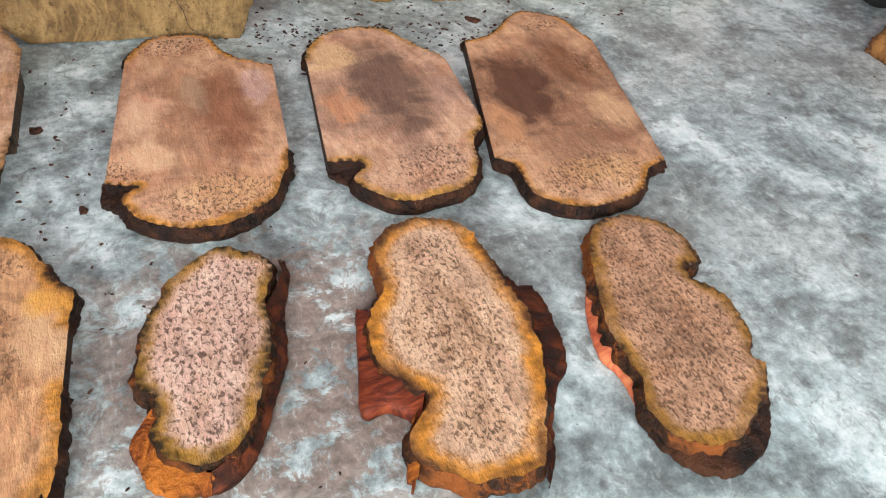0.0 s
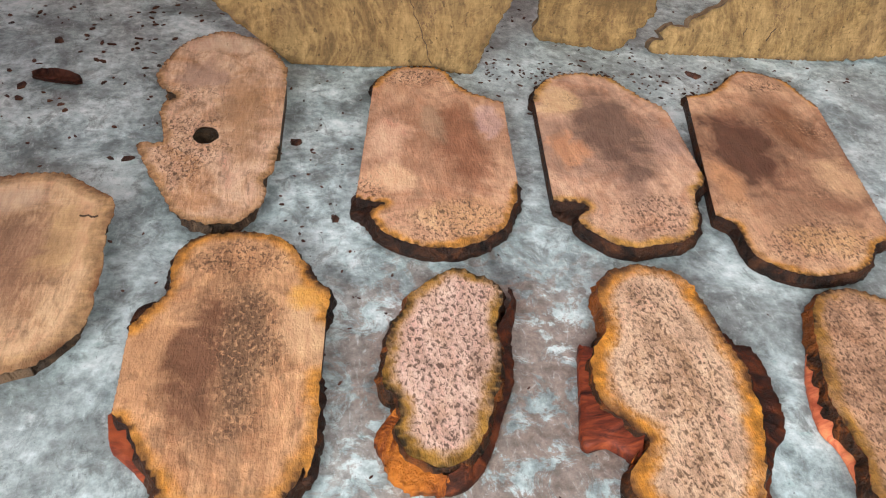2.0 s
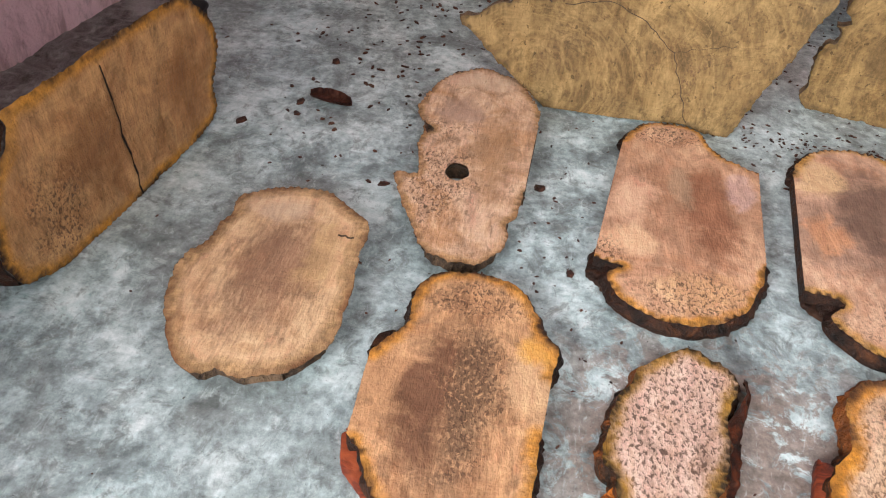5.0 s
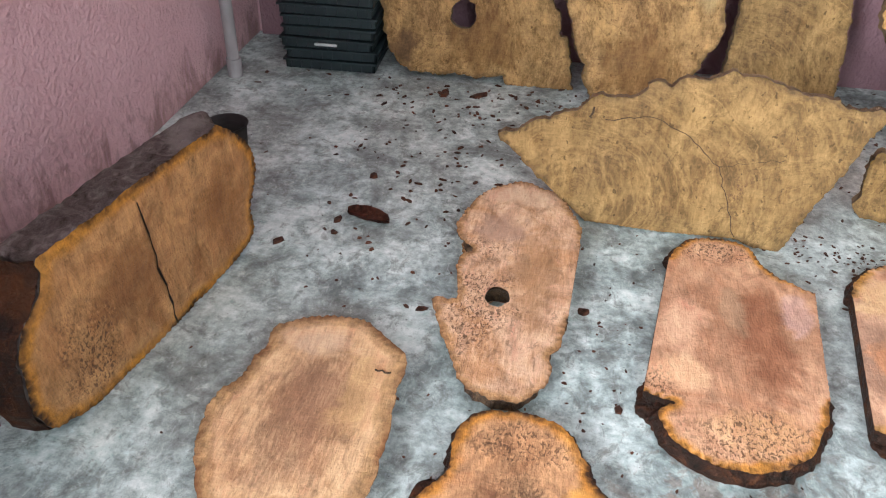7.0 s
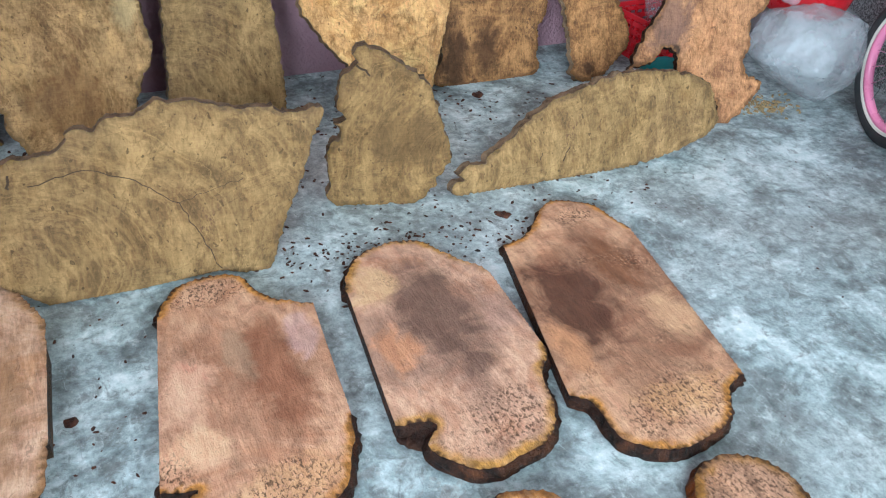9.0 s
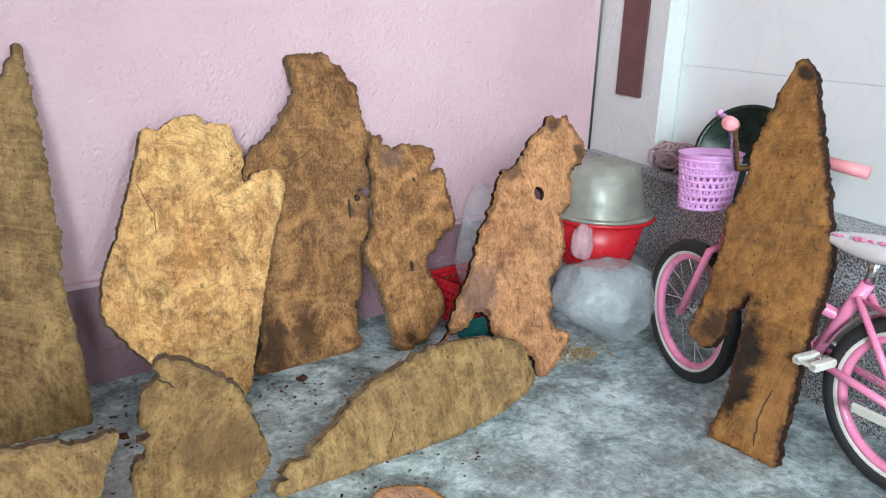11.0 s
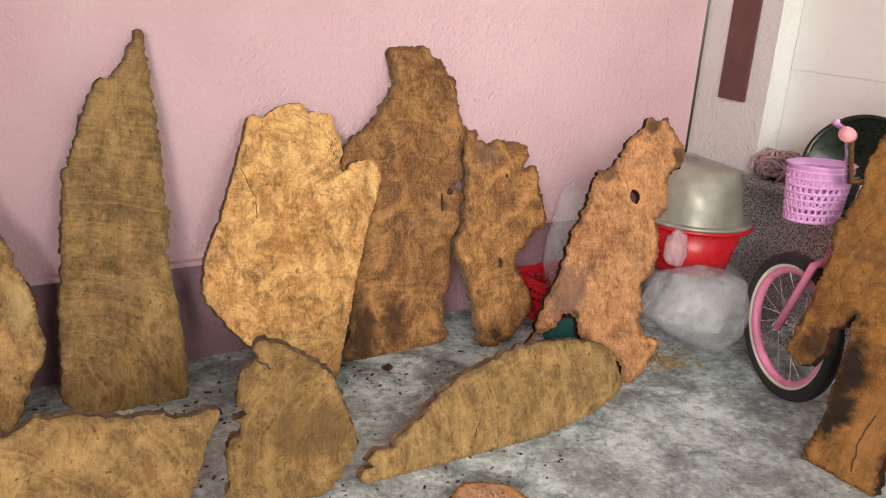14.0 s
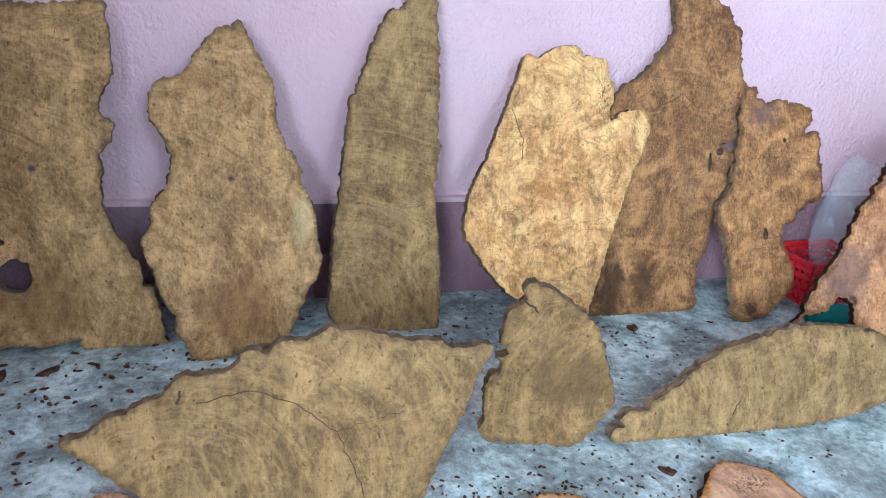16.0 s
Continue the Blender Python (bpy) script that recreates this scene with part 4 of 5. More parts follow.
LEGGED = [(11.6, 76.3), (14.5, 75.1), (17.4, 75.9), (20, 71.1), (21.9, 67.9), (20.8, 62.2), (17, 60.1), (16, 54.6), (14.3, 49.2), (11.3, 45.1), (11.6, 39.8), (8.8, 30.6), (4.8, 27.4), (4.9, 21.5), (3.7, 15.1), (6.4, 11.9), (9.1, 10), (0.2, 0), (-2.6, 0), (-3.6, 5.1), (-7.4, 8.9), (-14.5, 12.7), (-15, 17.7), (-18.3, 19.6), (-22.4, 15.8), (-27.1, 14), (-29.7, 11.4), (-25.5, 20.2), (-19.8, 30.3), (-13.8, 43.3), (-9.2, 52.7), (-5.6, 59.4), (-2, 60.8), (2.6, 65.7), (5.5, 69.9), (9.3, 72.9)]
FORKED = [(-5.5, 92.4), (-1.3, 90.6), (0.1, 87.3), (2.4, 81.7), (5.3, 75.6), (8.4, 67.9), (11.4, 60.8), (14.3, 52.8), (16, 47.5), (16.4, 40.7), (16.2, 32.1), (16.1, 24.1), (17.2, 15.7), (17.3, 6.9), (17.6, 0), (11.9, 0), (5.7, 0), (0.7, 0), (1, 6), (1.7, 12.6), (1.2, 19.6), (1, 25.8), (0, 35.8), (-1.8, 32.7), (-4, 29.3), (-3.4, 25.4), (-6.5, 20.5), (-12.3, 21.8), (-12, 26.7), (-11.2, 33.6), (-11, 40.1), (-11, 47.5), (-12.3, 53.6), (-10.8, 58.1), (-9.7, 63.6), (-10.2, 70.8), (-8.7, 80.3), (-7.4, 86.6)]
LOG_FACE = [(6.4, 27.5), (14.2, 27.6), (23.6, 27.6), (26.9, 27.7), (35.2, 27.7), (44.2, 27.2), (46.4, 27.2), (49.2, 25.1), (53, 21.1), (55, 16.5), (54.5, 12.7), (51.6, 7.8), (49.5, 1.5), (27.7, 0), (12.7, 0), (10.9, 0), (6.9, 0.3), (4.1, 1.3), (-0.5, 3.4), (-2, 7.9), (-1.6, 12.3), (-0.9, 16.8), (0.5, 19.5), (2.9, 21.3), (4.9, 22.9), (6.3, 25.4)]

# ---- slabs lying on the floor ----
ON_FLOOR, AT_WALL, IN_FRONT = "burl slabs lying on the floor", "burl slabs leaning on the pink wall", "slabs standing in front of the wall row"


def lying(x, y, top, rx=0.0, ry=0.0):
    return pose(x, y, top, rx, ry)


two_edged = slab("wood_slab", TWO_EDGED, lying(0.61, 1.29, 0.027), 0.026, PEACH, BARK_RED, "peach burl slab with two sawn sides and dark red bark", ON_FLOOR, seed=1, flare=0.008)
arched = slab("wood_slab", ARCHED, lying(0.94, 1.3, 0.027), 0.026, PEACH_B, BARK_RED, "greyish peach burl slab with an arched orange end", ON_FLOOR, seed=2, flare=0.008)
slab("wood_slab", TILTED, lying(1.24, 1.24, 0.027), 0.026, BROWNED, BARK_RED, "burl slab with a large dark brown stain", ON_FLOOR, seed=3, flare=0.006)
spotted = slab("wood_slab", SPOTTED, lying(0.55, 0.82, 0.031), 0.030, EYES, BARK_ORANGE, "small pale burl slab densely spotted with dark eyes", ON_FLOOR, seed=4, flare=0.006, rough=0.004)
waisted = slab("wood_slab", WAISTED, lying(0.83, 0.76, 0.031), 0.030, EYES_B, BARK_ORANGE, "waisted tan burl slab with a wide orange sapwood rim", ON_FLOOR, seed=5, flare=0.006, rough=0.004)
kidney = slab("wood_slab", KIDNEY, lying(1.14, 0.71, 0.031), 0.030, EYES_C, BARK_ORANGE, "kidney-shaped brown burl slab with reddish side", ON_FLOOR, seed=6, flare=0.006, rough=0.004)
broad = slab("wood_slab", BROAD, lying(0.27, 0.86, 0.028), 0.027, BROAD_WOOD, BARK_RED, "broad banded brown burl slab with orange patches", ON_FLOOR, seed=7, flare=0.006)
slab("wood_slab", HOLED, lying(0.22, 1.39, 0.037), 0.036, DRY, BARK_SHADED, "dry pinkish burl slab with a hole through it", ON_FLOOR, seed=8, flare=-0.020, rough=0.004, holes=((-0.9, -6.1, 2.1, 1.25),))
slab("wood_slab", ROUNDED, lying(-0.03, 1.02, 0.033), 0.032, DRY_B, BARK_SHADED, "pale rounded slab with wavy grain bands", ON_FLOOR, seed=9, flare=-0.020)


def flange(ob, outer, inset, z_in, z_out, thick, material, label, seed, rough=0.003, name="bark_ledge"):
    """Bark or raw wood that spreads out from under the face: its outer run in centimetres, tucked back under the slab by inset."""
    run = [Vector((x / 100, y / 100)) for x, y in outer]
    pts = []
    for i in range(len(run) - 1):
        k = max(2, int((run[i + 1] - run[i]).length / 0.004))
        p0, p1, p2, p3 = run[max(i - 1, 0)], run[i], run[i + 1], run[min(i + 2, len(run) - 1)]
        for j in range(k):
            t = j / k
            pts.append(0.5 * (2 * p1 + (p2 - p0) * t + (2 * p0 - 5 * p1 + 4 * p2 - p3) * t * t + (3 * p1 - p0 - 3 * p2 + p3) * t ** 3))
    pts.append(run[-1])
    bm, rows, n = bmesh.new(), [], len(pts)
    for f, z in ((1.0, z_in), (0.7, z_in * 0.7 + z_out * 0.3), (0.4, z_in * 0.4 + z_out * 0.6), (0.15, z_out * 0.9), (0.0, z_out), (-0.02, (z_out - thick) / 2), (0.0, -thick)):
        row = []
        for i, p in enumerate(pts):
            ends = min(1.0, 0.25 + 4.0 * min(i, n - 1 - i) / n)
            q = p - p.normalized() * inset * f * (1.0 if f < 0.2 else ends)
            j = rough * (noise.noise((q.x * 120, q.y * 120, seed + f)) + 0.6 * noise.noise((q.x * 320, q.y * 320, seed)))
            row.append(bm.verts.new((q.x + j, q.y + j * 0.6, max(z + j * 0.8, -thick) if z > -thick else -thick)))
        rows.append(row)
    for a, b in zip(rows, rows[1:]):
        for i in range(n - 1):
            bm.faces.new((a[i], b[i], b[i + 1], a[i + 1]))
    bmesh.ops.recalc_face_normals(bm, faces=bm.faces)
    return part(name, bm, material, ob, label, True)

flange(spotted, ((11.4, 14.8), (11.9, 12.6), (10.8, 8.8), (9.5, 5.4), (8.8, -0.1), (7.8, -3.2), (6.1, -6.6), (4.4, -10.3), (2.6, -13.7), (0.3, -16.2), (-1.5, -17), (-2.8, -17)), 0.045, -0.004, -0.02, 0.03, RED_DARK, "dark reddish bark side", 31, 0.003)
flange(spotted, ((-8.2, -7), (-9.5, -7.9), (-10.2, -9.9), (-9.5, -12.7), (-8.7, -15), (-6.5, -16.6), (-2.8, -17.1)), 0.045, -0.005, -0.018, 0.03, BARK_FIRE, "rough orange bark lump", 32, 0.005)
flange(waisted, ((-9.6, 9), (-11.7, 0.4), (-13.2, -6.3), (-10.2, -6.4), (-8, -8.3), (-8.1, -10.4)), 0.06, -0.004, -0.012, 0.03, RED_RAW, "split dark red wood block", 33, 0.0015)
flange(waisted, ((12.3, 13.8), (13.2, 9.2), (15.6, 7.3), (16, 4.3), (15.6, 0.5), (14.9, -3.4), (13.3, -6.9), (11.3, -8.6), (8.1, -13.5), (6.3, -17.7), (3.9, -21)), 0.055, -0.004, -0.02, 0.03, RED_DARK, "dark reddish bark side", 34, 0.003)
flange(waisted, ((-8.5, -9.7), (-10, -12.2), (-10.8, -15.6), (-10.5, -17.1)), 0.03, -0.004, -0.016, 0.03, BARK_FIRE, "rough orange bark lump", 35, 0.005)
flange(kidney, ((-2.7, 18.1), (-5.8, 13.5), (-9.2, 7.9), (-11, 3.3), (-11.9, -1.1), (-11, -4.3), (-11.2, -8.9), (-11.6, -10.6)), 0.04, -0.004, -0.022, 0.03, SALMON, "freshly split salmon red side", 36, 0.001)
flange(kidney, ((-11.5, -10.3), (-12, -13.5), (-11.4, -15.7), (-10.5, -17.4), (-9.5, -18.9), (-8.2, -20.1), (-4.8, -21.1), (-1.4, -20.1), (1, -19), (4.1, -15.7), (6.7, -11.9)), 0.05, -0.005, -0.018, 0.03, BARK_RED, "thick dark bark lip", 37, 0.005)
flange(broad, ((-12.9, -7.7), (-12, -12), (-9.9, -14.4), (-7.9, -16.7), (-6.1, -18.7)), 0.045, -0.004, -0.018, 0.027, RED_RAW, "split dark red corner", 38, 0.001)
flange(broad, ((-12.4, 6.3), (-11.7, 8.8), (-10, 9.9)), 0.03, -0.004, -0.01, 0.027, BARK_RED, "dark bark corner", 39, 0.001)
flange(two_edged, ((-16, -9.4), (-16.4, -11.3), (-16.5, -14.5), (-14.2, -17), (-12.9, -20.4)), 0.05, -0.006, -0.018, 0.026, BARK_RED, "dark bark in the notch", 40, 0.004)
flange(arched, ((-15.6, -11.4), (-16.2, -15.2), (-14.3, -17.7), (-12.1, -19.1)), 0.05, -0.006, -0.018, 0.026, BARK_RED, "dark bark in the notch", 41, 0.004)

# ---- slabs standing and leaning ----
slab("wood_slab", FAN, leaning(0.341, 1.642, -3.7, 0.25), 0.03, OLIVE, BARK_GREY, "wide fan-shaped olive brown slab standing on its sawn edge", IN_FRONT, seed=10, straight=0.11, rough=0.006)
slab("wood_slab", POINTED_BLOCK, leaning(0.902, 1.78, -16.2, 0.12), 0.035, OLIVE_M, BARK_GREY, "small pointed olive brown slab standing upright", IN_FRONT, seed=11, rough=0.007, straight=0.12)
slab("wood_slab", FISH, leaning(1.174, 1.726, -2.5, 0.30), 0.03, OLIVE, BARK_GREY, "long fish-shaped brown slab resting on its edge", IN_FRONT, seed=12, rough=0.006, straight=0.2)
slab("wood_slab", RING_HOLE, leaning(-0.10, 2.25, 1.5, 0.20), 0.03, OLIVE_B, BARK_GREY, "large tan slab with a round hole leaning on the wall", AT_WALL, seed=13, rough=0.007, straight=0.3, holes=((9.5, 17.5, 3.4, 1.15), (7.5, 25.0, 0.7, 1.0)))
slab("wood_slab", FLAME, leaning(0.30, 2.17, 0.0, 0.34), 0.03, OLIVE_B, BARK_GREY, "flame-shaped brown slab leaning on the wall", AT_WALL, seed=14, rough=0.006, straight=0.3)
slab("wood_slab", BLADE, leaning(0.70, 2.25, 0.0, 0.215), 0.03, OLIVE, BARK_GREY, "tall blade-shaped olive brown slab with crumbly bark side", AT_WALL, seed=15, rough=0.006, straight=0.3)
slab("wood_slab", BRIGHT, leaning(1.10, 2.16, 0.0, 0.38), 0.028, GOLD, BARK_GREY, "bright golden mottled burl slab with a stepped top", AT_WALL, seed=16, rough=0.006, straight=0.2)
slab("wood_slab", TALL, leaning(1.40, 2.258, 0.0, 0.23), 0.025, FIGURED, BARK_GREY, "tall figured brown burl slab with a curved horn", AT_WALL, seed=17, rough=0.007, straight=0.3, holes=((31.6, 41.7, 0.55, 5.0), (34.6, 44.6, 1.2, 0.8)))
slab("wood_slab", RAGGED, leaning(1.70, 2.17, 0.0, 0.42), 0.022, FIGURED_R, BARK_GREY, "ragged short burl slab with notched edges", AT_WALL, seed=18, rough=0.010, straight=0.3, holes=((18.4, 24.4, 0.9, 1.8), (25.8, 50.6, 0.7, 1.0)))
slab("wood_slab", LEGGED, leaning(2.031, 1.816, -19.8, 0.50), 0.025, FIGURED_T, BARK_RED, "two-legged tan burl slab with a dark knobbed top", IN_FRONT, seed=19, rough=0.009, straight=0.3, holes=((5.0, 52.5, 1.6, 1.3),))
slab("wood_slab", FORKED, leaning(2.117, 1.366, -90.0, 0.30), 0.03, TAWNY, BARK_RED, "tall spear-shaped tawny slab with a charred fork, leaning on the bicycle", IN_FRONT, seed=20, rough=0.006, straight=0.3)

# the thick half log by the west wall
log = slab("split_log", LOG_FACE, leaning(-0.353, 0.931, 80.0, 0.02), 0.07, LOG, BARK_LOG, "thick split log with a smooth sawn face and a vertical crack", "", seed=21, rough=0.003, straight=0.3, flare=0.0, category="split log")
bm = bmesh.new()
end = [Vector((x / 100, y / 100)) for x, y in LOG_FACE[17:] + LOG_FACE[:1]]
run = [end[i].lerp(end[i + 1], k / 8) for i in range(len(end) - 1) for k in range(8)] + [end[-1]]
rows = []
for f in (0.0, 0.25, 0.5, 0.75, 1.0):
    rows.append([bm.verts.new((p.x - 0.004 - 0.014 * math.sin(f * 2.6) + 0.006 * noise.noise((p.y * 40, f * 5, 2)), p.y + 0.003 * noise.noise((p.y * 60, f * 4, 7)), -0.002 - 0.07 * f)) for p in run])
for a, b in zip(rows, rows[1:]):
    for i in range(len(run) - 1):
        bm.faces.new((a[i], b[i], b[i + 1], a[i + 1]))
bmesh.ops.recalc_face_normals(bm, faces=bm.faces)
part("bark_end", bm, BARK_RED, log, "dark red charred bark end", True)
bm = bmesh.new()
box(bm, (0.31, 0.0, -0.125), (0.555, 0.245, -0.066), 0.022)
bmesh.ops.subdivide_edges(bm, edges=bm.edges[:], cuts=3, use_grid_fill=True)
for v in bm.verts:
    v.co += Vector((1, 1, 1)) * 0.006 * noise.noise(v.co * 25)
    v.co.y = max(v.co.y, 0.0)
part("rear_bulge", bm, BARK_LOG, log, "weathered grey bulge of the log", True)
# crack is a dark strip laid on the face, standing for its inner shade
bm = bmesh.new()
rnd = random.Random(5)
path = [(24.6 + 0.17 * i + rnd.uniform(-0.3, 0.3), 25.2 - 2.08 * i) for i in range(13)]
for (x0, y0), (x1, y1) in zip(path, path[1:]):
    w = rnd.uniform(0.10, 0.26)
    q = [bm.verts.new((x / 100, y / 100, 0.0022)) for x, y in ((x0 - w, y0), (x0 + w, y0), (x1 + w, y1), (x1 - w, y1))]
    bm.faces.new(q[::-1])
bmesh.ops.solidify(bm, geom=bm.faces[:], thickness=0.002)
part("crack", bm, plain("dark crack shade", (0.02, 0.012, 0.008), 0.9), log, "dark strip for the shade in the crack")



def fissure(parent, pts, width, seed):
    """A raised dark seam for a crack's shade, along points in centimetres on the face."""
    rnd, bm = random.Random(seed), bmesh.new()
    run = []
    for (x0, y0), (x1, y1) in zip(pts, pts[1:]):
        for k in range(6):
            t = k / 6
            run.append(Vector(((x0 + (x1 - x0) * t + rnd.uniform(-0.25, 0.25)) / 100, (y0 + (y1 - y0) * t + rnd.uniform(-0.25, 0.25)) / 100, 0.0002)))
    tube(bm, run, width, 6)
    part("fissure", bm, SEAM_SHADE, parent, "raised dark seam for the shade in a fissure")


SEAM_SHADE = plain("dark seam as crack shade", (0.06, 0.032, 0.014), 0.9)
for ob in [o for o in scene.objects if o.name.startswith("wood_slab")]:
    text = ob["label"]
    if text.startswith("wide fan"):
        fissure(ob, ((2, 21), (10, 23), (18, 20), (24, 15), (27, 8), (30, 0.5)), 0.0008, 1)
        fissure(ob, ((-1, 21), (-0.5, 24)), 0.002, 2)
        fissure(ob, ((24, 15), (31, 17), (36, 18)), 0.0005, 3)
    elif text.startswith("small pointed"):
        fissure(ob, ((5, 30), (8, 27.5)), 0.002, 4)
    elif text.startswith("long fish"):
        fissure(ob, ((26, 4), (28, 8)), 0.0016, 5)
        fissure(ob, ((20, 5), (21, 7)), 0.0013, 6)
    elif text.startswith("bright golden"):
        fissure(ob, ((2, 58), (5, 50), (4, 44)), 0.001, 7)
    elif text.startswith("tall figured"):
        fissure(ob, ((14, 56), (22, 60), (28, 55)), 0.001, 8)
    elif text.startswith("tall spear"):
        fissure(ob, ((12, 3), (11, 10), (12.5, 18)), 0.0016, 9)
    elif text.startswith("pale rounded"):
        fissure(ob, ((8, 10.5), (11.2, 10)), 0.0016, 10)

# ---- corner by the west wall ----
TRAY = plain("dark green black plastic", (0.018, 0.030, 0.034), 0.42)
tray = empty("plastic_tray", pose(-0.365, 2.335, 0, 0, 0, 2), label="dark green-black plastic tray stacked in the corner", category="tray", group="stack of plastic trays")


def tray_parts(parent):
    w, d, h = 0.125, 0.098, 0.030
    bm = bmesh.new()
    box(bm, (-w + 0.008, -d + 0.008, 0.0), (w - 0.008, d - 0.008, 0.005))
    part("base", bm, TRAY, parent)
    for x0, y0, x1, y1 in ((-w, -d, w, -d + 0.008), (-w, d - 0.008, w, d), (-w, -d, -w + 0.008, d), (w - 0.008, -d, w, d)):
        bm = bmesh.new()
        box(bm, (x0, y0, 0.002), (x1, y1, h), 0.002)
        part("side", bm, TRAY, parent)
    bm = bmesh.new()
    for s in (-1, 1):
        box(bm, (-w - 0.006, s * d - 0.006, h - 0.006), (w + 0.006, s * d + 0.006, h), 0.002)
        box(bm, (s * w - 0.006, -d, h - 0.006), (s * w + 0.006, d, h), 0.002)
    part("rim", bm, TRAY, parent)
    for i in range(9):
        bm = bmesh.new()
        box(bm, (-0.115 + i * 0.028, -d - 0.004, 0.004), (-0.109 + i * 0.028, -d + 0.001, h - 0.005))
        part("rib", bm, TRAY, parent)


tray_parts(tray)
for i in range(1, 9):
    piled = copy_thing(tray, pose(-0.365 + 0.004 * math.sin(i * 2.3), 2.335 + 0.003 * math.cos(i * 1.7), 0.0305 * i, 0, 0, 2 + 1.5 * math.sin(i * 1.9)))
    if i in (2, 7):
        bm = bmesh.new()
        box(bm, (-0.032, -0.107, 0.012), (0.030, -0.099, 0.019), 0.002)
        part("handle", bm, plain("pale grey plastic", (0.55, 0.57, 0.58), 0.5), piled, "pale grey handle")
bm = bmesh.new()
tube(bm, [(0, 0, 0), (0, 0, 1.6)], 0.016, 16)
tube(bm, [(0, 0, 0.0), (0, 0, 0.05)], 0.020, 16)
ob = tagged(part("drain_pipe", bm, plain("grey pvc", (0.34, 0.32, 0.33), 0.5)), "grey plastic drain pipe beside the corner", "pipe")
ob.matrix_world = pose(-0.60, 2.15, 0)
CLOTH = plain("red cloth", (0.45, 0.03, 0.07), 0.9)
bm = bmesh.new()
bmesh.ops.create_grid(bm, x_segments=16, y_segments=20, size=0.5)
for v in bm.verts:
    x, y = v.co.x, v.co.y
    v.co = Vector((0.045 * math.cos(x * 2.6), 0.10 * x, 0.22 * y + 0.02 * noise.noise((x * 6, y * 3, 0))))
    v.co.x += 0.012 * math.sin(x * 22 + y * 2)
bmesh.ops.solidify(bm, geom=bm.faces[:], thickness=0.003)
ob = tagged(part("cloth", bm, CLOTH, smooth=True), "red cloth rag hanging on the pipe", "cloth")
ob.matrix_world = pose(-0.635, 2.14, 0.40)
bm = bmesh.new()
lathe(bm, [(0.0, 0.01), (0.03, 0.0), (0.042, 0.03), (0.046, 0.20), (0.050, 0.205), (0.044, 0.20), (0.040, 0.04), (0.0, 0.03)])
ob = tagged(part("pot", bm, plain("black rubber", (0.014, 0.012, 0.013), 0.7), smooth=True), "black round pot behind the split log", "pot")
ob.matrix_world = pose(-0.46, 1.775, 0) @ Matrix.Diagonal((1, 1, 0.3, 1))

# ---- tubs, bags and crate in the east corner ----
RED = plain("red plastic", (0.60, 0.015, 0.025), 0.32, grime=0.15)
STEEL = plain("dull aluminium", (0.40, 0.39, 0.33), 0.5, 0.35, 0.4)
tub = empty("plastic_tub", pose(2.535, 2.10, 0.176) @ Matrix.Diagonal((0.95, 0.95, 1, 1)), label="red plastic tub under an upturned metal basin", category="tub")
bm = bmesh.new()
lathe(bm, [(0.0, 0.0), (0.115, 0.0), (0.125, 0.008), (0.165, 0.165), (0.160, 0.165), (0.118, 0.012), (0.0, 0.010)])
part("body", bm, RED, tub, smooth=True)
bm = bmesh.new()
lathe(bm, [(0.160, 0.160), (0.190, 0.160), (0.194, 0.168), (0.188, 0.174), (0.160, 0.172)])
part("rim", bm, RED, tub, smooth=True)
basin = empty("metal_basin", pose(2.525, 2.10, 0.350) @ Matrix.Diagonal((0.9, 0.9, 0.93, 1)), label="dull dented aluminium basin upside down on the tub", category="basin")
bm = bmesh.new()
lathe(bm, [(0.178, 0.006), (0.162, 0.07), (0.150, 0.145), (0.130, 0.178), (0.09, 0.188), (0.0, 0.190)], 44, lambda k, r, z: 0.003 * math.sin(k * 0.9 + z * 30))
part("body", bm, STEEL, basin, smooth=True)
bm = bmesh.new()
lathe(bm, [(0.170, 0.0), (0.200, 0.0), (0.204, 0.006), (0.198, 0.012), (0.172, 0.011)])
part("rim", bm, STEEL, basin, smooth=True)


def bag(name, loc, size, material, label, seed, tip=0.0):
    bm = bmesh.new()
    bmesh.ops.create_icosphere(bm, subdivisions=5, radius=1)
    for v in bm.verts:
        p = v.co.copy()
        f = 1 + 0.16 * noise.noise(p * 1.6 + Vector((seed, 0, 0))) + 0.07 * abs(noise.noise(p * 5 + Vector((0, seed, 0)))) + 0.03 * abs(noise.noise(p * 13))
        p *= f
        if p.z < 0 and tip:
            p.x *= 1 + 0.55 * p.z
            p.y *= 1 + 0.55 * p.z
            p.x += tip * p.z * -0.5
            p.y += tip * p.z * 0.35
        v.co = Vector((p.x * size[0], p.y * size[1], p.z * size[2]))
    low = min(v.co.z for v in bm.verts)
    for v in bm.verts:
        v.co.z = max(v.co.z - low - 0.012, 0.0)
    ob = tagged(part(name, bm, material, smooth=True), label, "bag")
    ob.matrix_world = pose(*loc)
    return ob


